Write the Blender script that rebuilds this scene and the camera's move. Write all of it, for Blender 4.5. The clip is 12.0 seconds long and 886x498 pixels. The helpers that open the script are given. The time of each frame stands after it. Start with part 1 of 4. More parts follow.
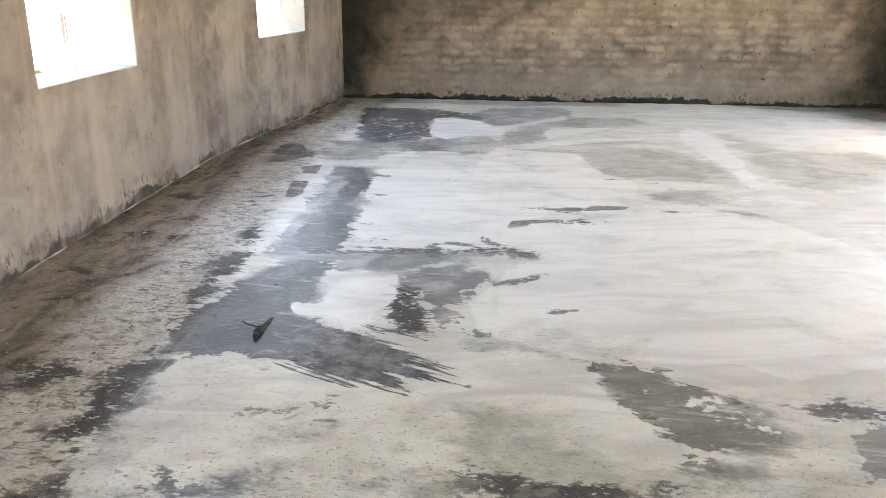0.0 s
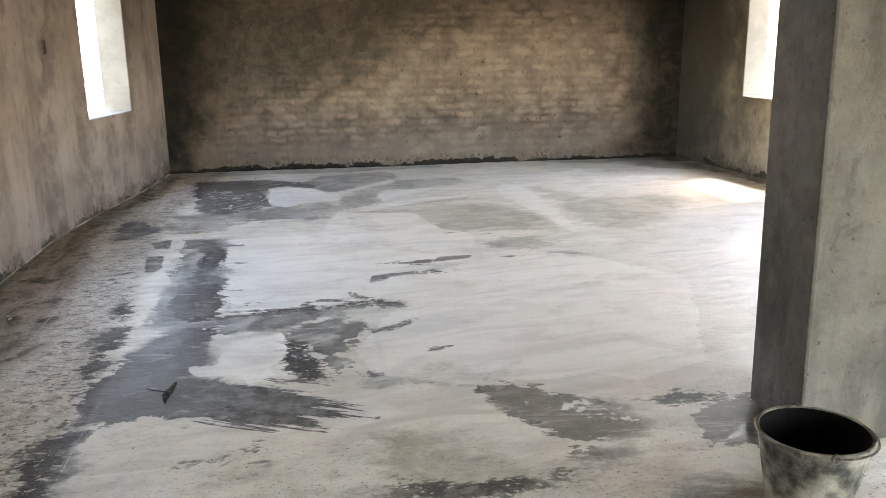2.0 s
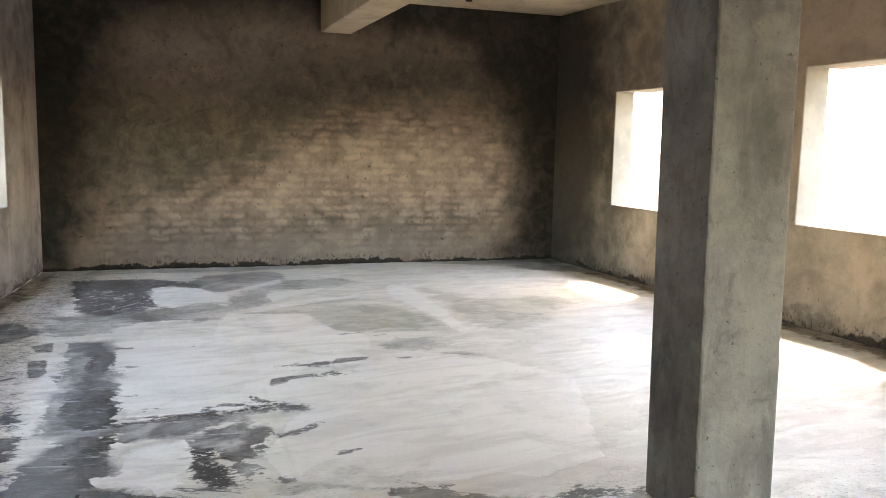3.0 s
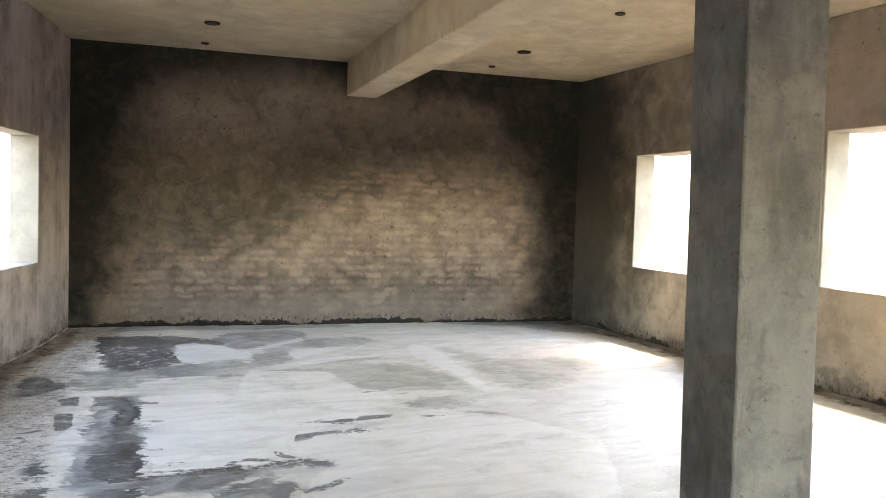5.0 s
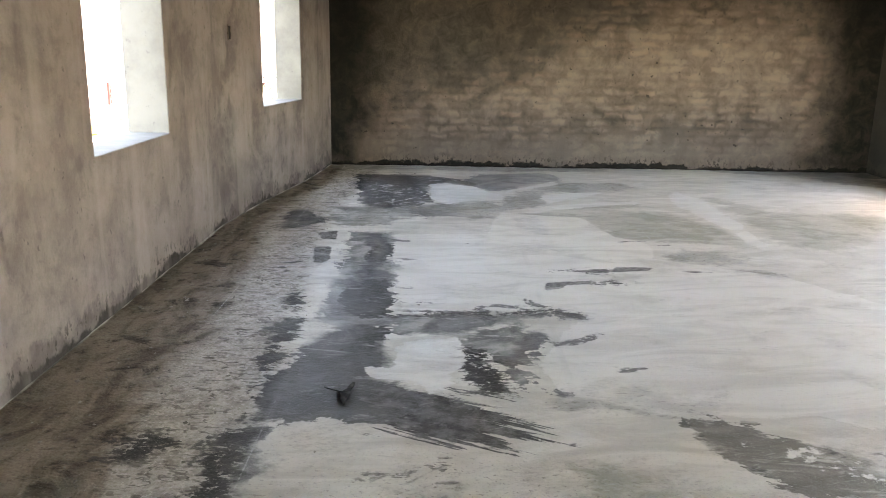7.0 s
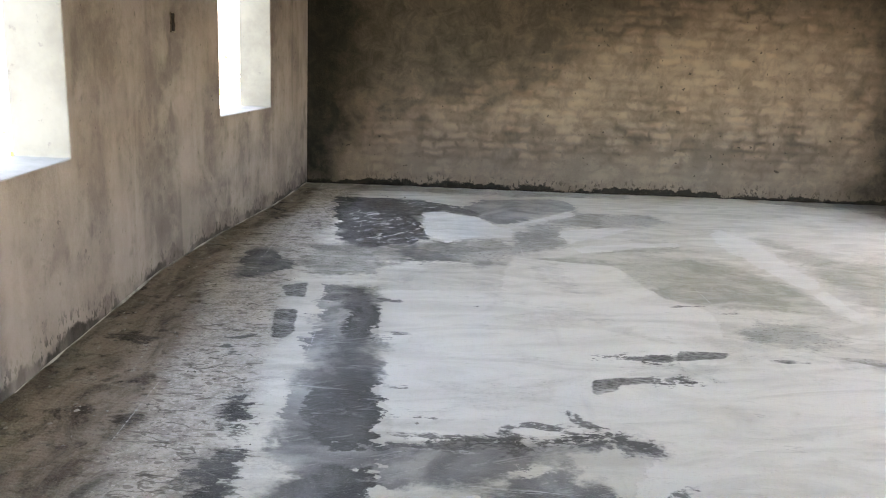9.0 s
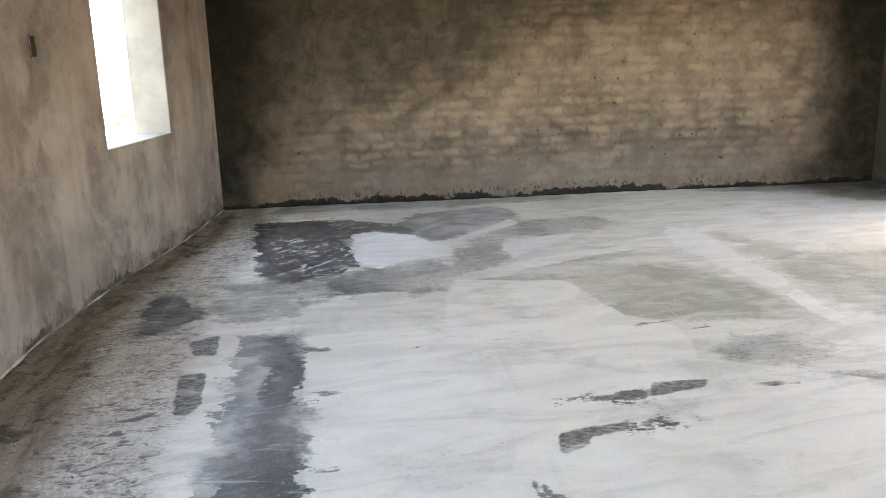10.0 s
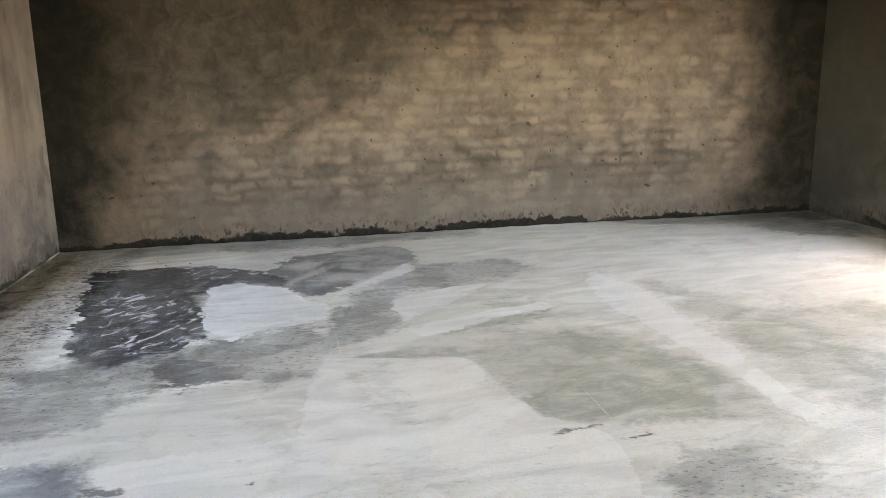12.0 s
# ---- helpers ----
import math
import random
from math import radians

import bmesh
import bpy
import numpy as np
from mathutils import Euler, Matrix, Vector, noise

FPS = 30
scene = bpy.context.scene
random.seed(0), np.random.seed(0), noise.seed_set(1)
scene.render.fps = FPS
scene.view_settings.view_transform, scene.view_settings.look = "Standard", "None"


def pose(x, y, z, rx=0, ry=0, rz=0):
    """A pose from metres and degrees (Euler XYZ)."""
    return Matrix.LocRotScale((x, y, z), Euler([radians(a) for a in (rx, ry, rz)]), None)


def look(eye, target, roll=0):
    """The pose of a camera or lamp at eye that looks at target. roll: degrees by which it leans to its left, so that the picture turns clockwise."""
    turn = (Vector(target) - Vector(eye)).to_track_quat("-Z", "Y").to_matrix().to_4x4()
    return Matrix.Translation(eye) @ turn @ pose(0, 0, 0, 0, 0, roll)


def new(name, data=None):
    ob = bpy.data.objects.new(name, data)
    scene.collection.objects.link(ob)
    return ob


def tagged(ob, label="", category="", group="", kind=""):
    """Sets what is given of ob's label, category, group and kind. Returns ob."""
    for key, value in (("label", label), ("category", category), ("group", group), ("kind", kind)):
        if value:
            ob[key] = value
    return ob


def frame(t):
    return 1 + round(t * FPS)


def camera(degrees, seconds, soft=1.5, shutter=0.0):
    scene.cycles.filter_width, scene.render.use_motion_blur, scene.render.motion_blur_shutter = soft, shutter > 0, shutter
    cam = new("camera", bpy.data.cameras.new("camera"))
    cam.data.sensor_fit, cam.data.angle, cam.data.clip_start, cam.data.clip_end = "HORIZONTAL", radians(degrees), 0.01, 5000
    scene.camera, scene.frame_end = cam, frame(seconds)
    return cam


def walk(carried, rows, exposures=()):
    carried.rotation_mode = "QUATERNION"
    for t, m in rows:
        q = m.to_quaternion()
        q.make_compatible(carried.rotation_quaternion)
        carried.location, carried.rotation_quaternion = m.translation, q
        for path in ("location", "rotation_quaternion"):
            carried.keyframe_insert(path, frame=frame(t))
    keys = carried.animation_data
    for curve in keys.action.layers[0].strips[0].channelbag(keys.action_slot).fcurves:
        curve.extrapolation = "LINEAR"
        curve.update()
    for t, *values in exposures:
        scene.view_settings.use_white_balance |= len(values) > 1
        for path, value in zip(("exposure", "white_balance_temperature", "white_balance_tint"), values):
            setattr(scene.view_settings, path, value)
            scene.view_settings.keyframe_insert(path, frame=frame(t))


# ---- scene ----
cam = camera(57.0, 12.0, soft=0.9)
PATH = [
    (0, (0.035, 0.000, 1.344), (-0.080, 1.638, 0.792), 0.60),
    (0.5, (-0.015, -0.140, 1.368), (-0.075, 1.510, 0.848), 1.40),
    (1, (-0.177, -0.182, 1.377), (-0.190, 1.487, 0.913), 1.70),
    (1.5, (-0.276, -0.278, 1.384), (-0.151, 1.393, 0.943), 1.30),
    (2, (-0.296, -0.411, 1.406), (-0.007, 1.244, 0.986), -0.60),
    (2.5, (-0.375, -0.494, 1.442), (0.060, 1.144, 1.088), 0.10),
    (3, (-0.520, -0.523, 1.482), (0.043, 1.100, 1.264), 1.30),
    (3.5, (-0.541, -0.563, 1.499), (0.032, 1.070, 1.419), 1.60),
    (3.7, (-0.542, -0.591, 1.511), (0.010, 1.051, 1.480), 1.80),
    (5.3, (-0.617, -0.546, 1.417), (-0.102, 1.103, 1.292), 1.70),
    (5.5, (-0.633, -0.549, 1.401), (-0.144, 1.105, 1.237), 1.50),
    (6, (-0.648, -0.487, 1.379), (-0.246, 1.172, 1.082), 2.10),
    (6.5, (-0.569, -0.318, 1.353), (-0.333, 1.356, 0.976), 0.70),
    (7, (-0.539, -0.091, 1.348), (-0.526, 1.590, 0.930), 1.00),
    (7.2, (-0.559, 0.037, 1.347), (-0.605, 1.714, 0.915), 1.40),
    (8.8, (-0.613, 1.163, 1.332), (-0.627, 2.845, 0.919), 2.30),
    (9, (-0.653, 1.316, 1.347), (-0.600, 2.997, 0.932), 2.60),
    (9.5, (-0.637, 1.613, 1.341), (-0.477, 3.288, 0.929), 1.00),
    (10, (-0.564, 1.906, 1.353), (-0.390, 3.579, 0.942), -1.50),
    (10.5, (-0.512, 2.264, 1.328), (-0.231, 3.916, 0.892), -1.30),
    (11, (-0.430, 2.521, 1.341), (-0.022, 4.139, 0.881), -2.00),
    (11.5, (-0.279, 2.747, 1.349), (0.112, 4.372, 0.894), -2.90),
    (12, (-0.185, 2.992, 1.356), (0.155, 4.643, 0.962), -0.80),
]
walk(cam, [(t, look(eye, target, roll)) for t, eye, target, roll in PATH], exposures=[(0.0, 6.22, 9200, 17), (0.5, 6.06, 9200, 17), (1.0, 5.84, 9200, 17), (2.0, 5.86, 9200, 17), (2.5, 5.88, 9200, 17), (3.5, 5.90, 9200, 16), (5.5, 6.06, 8900, 15), (7.0, 5.68, 9100, 16), (9.0, 5.80, 9100, 16), (9.5, 5.72, 9100, 16), (10.5, 6.06, 9300, 16), (11.0, 5.96, 9300, 15), (12.0, 5.94, 9400, 15)])

# ---- daylight: a high sun from beyond the east windows, and the sky ----
SUN_WAY = Vector((-0.53, -0.30, -0.83)).normalized()
world = bpy.data.worlds.new("daylight")
scene.world = world
world.use_nodes = True
wn = world.node_tree.nodes
sky = wn.new("ShaderNodeTexSky")
sky.sky_type = 'NISHITA'
sky.sun_disc = False
sky.sun_elevation = math.asin(-SUN_WAY.z)
sky.sun_rotation = math.atan2(-SUN_WAY.x, -SUN_WAY.y)
sky.air_density, sky.dust_density, sky.ozone_density = 1.0, 0.8, 1.0
world.node_tree.links.new(sky.outputs["Color"], wn["Background"].inputs["Color"])
wn["Background"].inputs["Strength"].default_value = 0.15
sun = new("sun", bpy.data.lights.new("sun", "SUN"))
sun.data.energy, sun.data.angle, sun.data.color = 1.3, radians(5), (1.0, 0.95, 0.86)
sun.matrix_world = look((20, 10, 27), Vector((20, 10, 27)) + SUN_WAY)


# ---- materials ----
class Nodes:
    """Short writing for a node material."""

    def __init__(self, name):
        self.mat = bpy.data.materials.new(name)
        self.mat.use_nodes = True
        self.tree = self.mat.node_tree
        self.bsdf = self.tree.nodes["Principled BSDF"]

    def put(self, socket, value):
        if hasattr(value, "is_linked"):
            self.tree.links.new(value, socket)
        elif isinstance(value, (tuple, list)) and len(value) == 3 and len(socket.default_value) == 4:
            socket.default_value = (*value, 1)
        else:
            socket.default_value = value

    def coords(self, scale=(1, 1, 1), turn=0.0):
        c = self.tree.nodes.new("ShaderNodeTexCoord")
        m = self.tree.nodes.new("ShaderNodeMapping")
        m.vector_type = 'TEXTURE'
        m.inputs["Scale"].default_value = [1 / v for v in scale]
        m.inputs["Rotation"].default_value = (0, 0, turn)
        self.tree.links.new(c.outputs["Object"], m.inputs["Vector"])
        return m.outputs["Vector"]

    def noise(self, scale, detail=4, rough=0.55, at=None, warp=0.0):
        n = self.tree.nodes.new("ShaderNodeTexNoise")
        for key, value in (("Scale", scale), ("Detail", detail), ("Roughness", rough), ("Distortion", warp)):
            n.inputs[key].default_value = value
        self.tree.links.new(at if at is not None else self.coords(), n.inputs["Vector"])
        return n.outputs["Fac"]

    def math(self, op, a, b=0.0, c=0.0, clamp=False):
        n = self.tree.nodes.new("ShaderNodeMath")
        n.operation, n.use_clamp = op, clamp
        for k, v in enumerate((a, b, c)):
            self.put(n.inputs[k], v)
        return n.outputs[0]

    def step(self, value, lo, hi, out0=0.0, out1=1.0):
        n = self.tree.nodes.new("ShaderNodeMapRange")
        n.interpolation_type = 'SMOOTHSTEP'
        for key, v in (("Value", value), ("From Min", lo), ("From Max", hi), ("To Min", out0), ("To Max", out1)):
            self.put(n.inputs[key], v)
        return n.outputs["Result"]

    def mix(self, fac, a, b, how='MIX'):
        n = self.tree.nodes.new("ShaderNodeMix")
        n.data_type, n.blend_type = 'RGBA', how
        self.put(n.inputs[0], fac)
        self.put(n.inputs[6], a)
        self.put(n.inputs[7], b)
        return n.outputs[2]

    def attr(self, name):
        n = self.tree.nodes.new("ShaderNodeAttribute")
        n.attribute_name = name
        return n.outputs["Fac"]

    def bump(self, height, strength=0.5, distance=0.01):
        n = self.tree.nodes.new("ShaderNodeBump")
        n.inputs["Strength"].default_value, n.inputs["Distance"].default_value = strength, distance
        self.put(n.inputs["Height"], height)
        self.put(self.bsdf.inputs["Normal"], n.outputs["Normal"])

    def done(self, colour, rough=0.8, metal=0.0, spec=0.5):
        for key, v in (("Base Color", colour), ("Roughness", rough), ("Metallic", metal), ("Specular IOR Level", spec)):
            self.put(self.bsdf.inputs[key], v)
        return self.mat


def floor_material():
    m = Nodes("cement_floor")
    big = m.noise(0.9, 5, 0.6, None, 0.4)
    patch = m.noise(3.6, 7, 0.66, None, 0.6)
    small = m.noise(15, 6, 0.68)
    grit = m.noise(85, 4, 0.66)
    gap = m.noise(30, 4, 0.65, m.coords((1.0, 1.8, 1.0)))
    drag = m.noise(4.0, 8, 0.70, m.coords((1.0, 2.0, 1.0), -0.10), 0.9)
    comb = m.noise(3.4, 6, 0.66, m.coords((0.8, 6.0, 1.0), -0.08), 0.6)
    rake = m.noise(3.2, 6, 0.66, m.coords((0.45, 6.0, 1.0), -0.46), 0.35)
    veil = m.noise(1.9, 5, 0.60, m.coords((0.8, 2.6, 1.0), 0.10), 1.2)
    cloud = m.noise(2.3, 4, 0.55, m.coords((1.0, 1.3, 1.0), 0.4), 0.8)
    lane = m.noise(2.4, 7, 0.68, m.coords((2.4, 1.0, 1.0)), 0.7)
    loose = m.step(m.noise(1.7, 3, 0.5, None, 0.3), 0.46, 0.62, 0.008, 0.085)

    def away(n, k):
        return m.math('MULTIPLY', m.math('SUBTRACT', n, 0.5), k)

    def times(*v):
        out = v[0]
        for w in v[1:]:
            out = m.math('MULTIPLY', out, w)
        return out

    ragged = m.math('ADD', m.math('ADD', away(patch, 0.34), away(small, 0.16)), m.math('ADD', away(drag, 0.20), away(gap, 0.07)))

    def field(name, wobble, pull=0.0):
        d = m.math('ADD', m.attr(name), m.math('MULTIPLY', ragged, wobble))
        return m.math('ADD', d, away(comb, pull)) if pull else d

    def mask(name, wobble, soft, pull=0.0):
        """Where a stain lies: its field, its edge bitten by the grain; pull: how far the trowel drew it out."""
        return m.step(field(name, wobble, pull), -soft, soft)

    def edge(d):
        """A rim that is crisp in some places and washed out in others."""
        return m.step(d, m.math('MULTIPLY', loose, -1.0), loose)

    # trowelled skim coat
    c = m.mix(m.step(veil, 0.34, 0.66), (0.51, 0.494, 0.447), (0.68, 0.662, 0.608))
    c = m.mix(m.step(big, 0.42, 0.62, 0.0, 0.6), c, (0.59, 0.570, 0.508))
    c = m.mix(m.step(drag, 0.56, 0.72, 0.0, 0.45), c, (0.405, 0.392, 0.350))
    c = m.mix(m.step(patch, 0.56, 0.68, 0.0, 0.50), c, (0.68, 0.66, 0.61))
    c = m.mix(times(m.step(cloud, 0.54, 0.66), m.step(gap, 0.48, 0.62, 0.15, 0.6)), c, (0.395, 0.384, 0.342))
    # greenish thin places
    o = mask("olive", 1.2, 0.09)
    thinned = m.mix(m.step(cloud, 0.38, 0.62), (0.285, 0.288, 0.235), (0.43, 0.432, 0.375))
    thinned = m.mix(m.step(gap, 0.58, 0.66, 0.0, 0.5), thinned, (0.19, 0.185, 0.158))
    c = m.mix(times(o, m.step(drag, 0.34, 0.58, 0.50, 0.95)), c, thinned)
    # sandy margin, brown strip along the wall
    sandy = mask("sandy", 1.0, 0.10)
    pebble = m.noise(62, 4, 0.62)
    sand = m.mix(m.step(small, 0.34, 0.60), (0.275, 0.250, 0.220), (0.47, 0.438, 0.396))
    sand = m.mix(m.step(pebble, 0.57, 0.66, 0.0, 0.8), sand, (0.60, 0.57, 0.52))
    sand = m.mix(m.step(pebble, 0.34, 0.44, 0.5, 0.0), sand, (0.095, 0.085, 0.073))
    sand = m.mix(m.step(lane, 0.60, 0.72, 0.0, 0.28), sand, m.mix(m.step(small, 0.4, 0.6), (0.065, 0.057, 0.048), (0.14, 0.122, 0.104)))
    c = m.mix(times(sandy, m.step(cloud, 0.34, 0.50, 0.7, 1.0)), c, sand)
    dots = m.step(m.noise(16, 1, 0.4, m.coords((1.0, 1.7, 1.0))), 0.64, 0.68)
    c = m.mix(times(sandy, dots, 0.55), c, (0.07, 0.062, 0.052))
    crack = m.step(m.math('ABSOLUTE', away(m.noise(3.0, 4, 0.6, m.coords((0.7, 2.2, 1.0)), 0.4), 1.0)), 0.004, 0.014, 1.0, 0.0)
    c = m.mix(times(sandy, crack, 0.6), c, (0.05, 0.045, 0.04))
    brown = mask("brown", 1.0, 0.07)
    dirt = m.mix(m.step(lane, 0.36, 0.60), (0.115, 0.093, 0.074), (0.275, 0.232, 0.190))
    dirt = m.mix(m.step(small, 0.52, 0.68, 0.0, 0.7), dirt, (0.042, 0.036, 0.030))
    dirt = m.mix(m.step(patch, 0.56, 0.64, 0.0, 0.85), dirt, (0.032, 0.027, 0.022))
    dirt = m.mix(times(m.step(lane, 0.60, 0.68), m.step(gap, 0.44, 0.56)), dirt, (0.36, 0.335, 0.30))
    c = m.mix(brown, c, dirt)
    # thin damp film; the same layer paints the shade by the far wall
    damp = mask("damp", 1.2, 0.06, 0.05)
    film = m.mix(m.step(cloud, 0.36, 0.64), (0.22, 0.215, 0.192), (0.41, 0.405, 0.38))
    c = m.mix(times(damp, m.step(drag, 0.36, 0.58, 0.62, 0.95)), c, film)
    c = m.mix(times(damp, m.step(gap, 0.57, 0.64, 0.0, 0.7)), c, (0.13, 0.126, 0.112))
    # fresh sheet of skim
    sf = field("skim", 0.35, 0.02)
    skim = m.step(sf, -0.008, 0.008)
    c = m.mix(times(skim, m.step(veil, 0.35, 0.65, 0.40, 0.8), m.step(cloud, 0.52, 0.66, 1.0, 0.55)), c, (0.745, 0.73, 0.685))
    # grey damp cement
    gf = field("mid", 1.0, 0.05)
    g = edge(gf)
    grey = m.mix(m.step(cloud, 0.36, 0.64), (0.115, 0.116, 0.115), (0.32, 0.32, 0.318))
    grey = m.mix(m.step(gf, 0.0, 0.09, 0.6, 0.0), grey, (0.13, 0.13, 0.128))
    grey = m.mix(m.step(small, 0.54, 0.68, 0.0, 0.5), grey, (0.12, 0.12, 0.118))
    grey = m.mix(times(m.step(comb, 0.58, 0.66), m.step(patch, 0.46, 0.56)), grey, (0.46, 0.455, 0.445))
    c = m.mix(m.math('MULTIPLY', g, m.step(cloud, 0.44, 0.70, 0.97, 0.55)), c, grey)
    # bare hollows inside a skim edge
    hf = m.math('ADD', field("patch", 0.75, 0.10), away(rake, 0.16))
    hollow = m.mix(m.step(veil, 0.34, 0.66), (0.120, 0.115, 0.100), (0.225, 0.218, 0.192))
    hollow = m.mix(m.step(small, 0.52, 0.66, 0.0, 0.5), hollow, (0.11, 0.107, 0.096))
    hollow = m.mix(m.step(hf, 0.0, 0.03, 0.6, 0.0), hollow, (0.085, 0.083, 0.076))
    c = m.mix(m.math('MULTIPLY', edge(hf), m.step(comb, 0.54, 0.64, 0.95, 0.40)), c, hollow)
    # speckled scrapings
    s = mask("speck", 0.9, 0.05, 0.05)
    sp = m.step(m.math('ADD', m.math('ADD', m.math('MULTIPLY', gap, 0.6), m.math('MULTIPLY', drag, 0.4)), m.math('MULTIPLY', s, 0.17)), 0.585, 0.612)
    c = m.mix(times(sp, s), c, (0.055, 0.054, 0.053))
    # dark slurry
    df = field("dark", 0.85, 0.05)
    d = edge(df)
    slurry = m.mix(m.step(cloud, 0.34, 0.66), (0.030, 0.030, 0.030), (0.115, 0.115, 0.115))
    slurry = m.mix(m.math('MULTIPLY', m.step(df, 0.0, 0.08, 0.75, 0.0), m.step(loose, 0.02, 0.06, 1.0, 0.2)), slurry, (0.040, 0.040, 0.041))
    slurry = m.mix(m.step(small, 0.52, 0.68, 0.0, 0.6), slurry, (0.035, 0.035, 0.036))
    slurry = m.mix(m.step(patch, 0.52, 0.66, 0.0, 0.6), slurry, (0.17, 0.17, 0.172))
    slurry = m.mix(times(m.step(comb, 0.57, 0.63), m.step(drag, 0.46, 0.58, 0.0, 0.65)), slurry, (0.36, 0.36, 0.35))
    c = m.mix(d, c, slurry)
    # short bars of scraped slurry with straight ends
    bar = mask("bar", 0.16, 0.007)
    scraped = m.mix(m.step(gap, 0.40, 0.60), (0.060, 0.059, 0.056), (0.21, 0.207, 0.195))
    c = m.mix(m.math('MULTIPLY', bar, m.step(drag, 0.34, 0.46, 0.35, 0.95)), c, scraped)
    # slurry drawn out in fingers by the trowel
    ff = m.math('ADD', field("finger", 0.45), away(rake, 0.75))
    f = m.step(ff, -0.010, 0.010)
    c = m.mix(m.math('MULTIPLY', f, m.step(ff, 0.0, 0.16, 1.0, 0.92)), c, m.mix(m.step(small, 0.38, 0.64), (0.048, 0.048, 0.049), (0.15, 0.15, 0.152)))
    thin = mask("thin", 0.25, 0.006, 0.03)
    c = m.mix(m.math('MULTIPLY', thin, m.step(gap, 0.36, 0.5, 0.1, 0.85)), c, (0.085, 0.085, 0.083))
    scratch = times(mask("scratch", 1.0, 0.05), m.step(m.noise(6.0, 5, 0.68, m.coords((1.0, 2.4, 1.0), 0.9), 0.8), 0.53, 0.61), m.step(patch, 0.34, 0.46))
    c = m.mix(m.math('MULTIPLY', scratch, 0.9), c, (0.53, 0.535, 0.55))
    spot = m.step(m.math('ADD', m.attr("spot"), away(gap, 0.05)), -0.006, 0.006)
    c = m.mix(m.math('MULTIPLY', spot, 0.85), c, (0.09, 0.09, 0.088))
    # thick white skim
    w = mask("white", 0.5, 0.007, 0.04)
    c = m.mix(m.math('MULTIPLY', w, m.step(comb, 0.58, 0.68, 1.0, 0.5)), c, m.mix(m.step(veil, 0.3, 0.7), (0.59, 0.58, 0.55), (0.73, 0.72, 0.685)))
    k = mask("chalk", 1.3, 0.05)
    c = m.mix(times(k, m.step(drag, 0.35, 0.6, 0.55, 0.2)), c, (0.71, 0.70, 0.66))
    # seams between the strips of screed
    seam = m.step(m.math('ADD', m.attr("seam"), away(gap, 0.02)), 0.000, 0.006, 1.0, 0.0)
    groove = m.step(m.math('ADD', m.attr("seam"), away(gap, 0.02)), 0.012, 0.022, 1.0, 0.0)
    c = m.mix(times(groove, m.step(big, 0.44, 0.66, 0.0, 0.16)), c, (0.34, 0.335, 0.32))
    c = m.mix(times(seam, m.step(patch, 0.42, 0.58, 0.05, 0.60)), c, (0.62, 0.62, 0.61))
    # worn, mottled stretch where the skim is thin
    worn = m.step(m.math('ADD', m.attr("worn"), away(big, 2.2)), -0.4, 0.5)
    stainy = m.noise(4.6, 8, 0.72, m.coords((1.0, 1.3, 1.0), 0.15), 0.25)
    c = m.mix(times(worn, m.step(stainy, 0.48, 0.62, 0.0, 0.50)), c, (0.33, 0.318, 0.268))
    c = m.mix(times(worn, m.step(stainy, 0.60, 0.67, 0.0, 0.60)), c, (0.14, 0.134, 0.118))
    # hair lines of the trowel, pits and grit
    bare = m.math('SUBTRACT', 1.0, m.math('MAXIMUM', brown, m.math('MULTIPLY', sandy, 0.7)))
    hair = m.step(m.math('ABSOLUTE', away(m.noise(1.6, 4, 0.6, m.coords((0.45, 5.0, 1.0), -0.08), 0.5), 1.0)), 0.002, 0.007, 1.0, 0.0)
    c = m.mix(times(hair, bare, m.step(patch, 0.50, 0.60, 0.0, 0.28)), c, (0.22, 0.216, 0.20))
    arc = m.step(m.math('ABSOLUTE', away(m.noise(1.2, 5, 0.6, m.coords((0.6, 4.0, 1.0), 0.35), 0.9), 1.0)), 0.003, 0.012, 1.0, 0.0)
    c = m.mix(times(arc, bare, m.step(small, 0.46, 0.58, 0.0, 0.22)), c, (0.70, 0.69, 0.65))
    pits = m.step(m.noise(46, 3, 0.6, m.coords((1.0, 1.4, 1.0))), 0.62, 0.67)
    c = m.mix(times(pits, m.math('MAXIMUM', m.math('MULTIPLY', worn, 0.75), m.step(cloud, 0.54, 0.66, 0.0, 0.22))), c, (0.13, 0.126, 0.115))
    c = m.mix(m.math('MULTIPLY', m.step(grit, 0.56, 0.68), m.math('ADD', 0.14, m.math('MULTIPLY', m.math('MAXIMUM', worn, m.math('MAXIMUM', sandy, brown)), 0.34))), c, (0.20, 0.195, 0.178))
    c = m.mix(m.step(grit, 0.30, 0.43, 0.14, 0.0), c, (0.74, 0.73, 0.69))
    rough = m.math('ADD', 0.50, away(cloud, 0.4))
    rough = m.math('SUBTRACT', rough, m.math('MULTIPLY', m.math('MAXIMUM', d, g), 0.12))
    rough = m.math('ADD', rough, m.math('MULTIPLY', m.math('MAXIMUM', brown, sandy), 0.25))
    h = m.math('ADD', m.math('MULTIPLY', grit, 0.30), m.math('MULTIPLY', small, 0.55))
    h = m.math('ADD', h, m.math('MULTIPLY', drag, 0.35))
    h = m.math('SUBTRACT', h, m.math('MULTIPLY', m.math('MAXIMUM', d, g), 0.30))
    h = m.math('ADD', h, m.math('MULTIPLY', m.math('MAXIMUM', w, skim), 0.35))
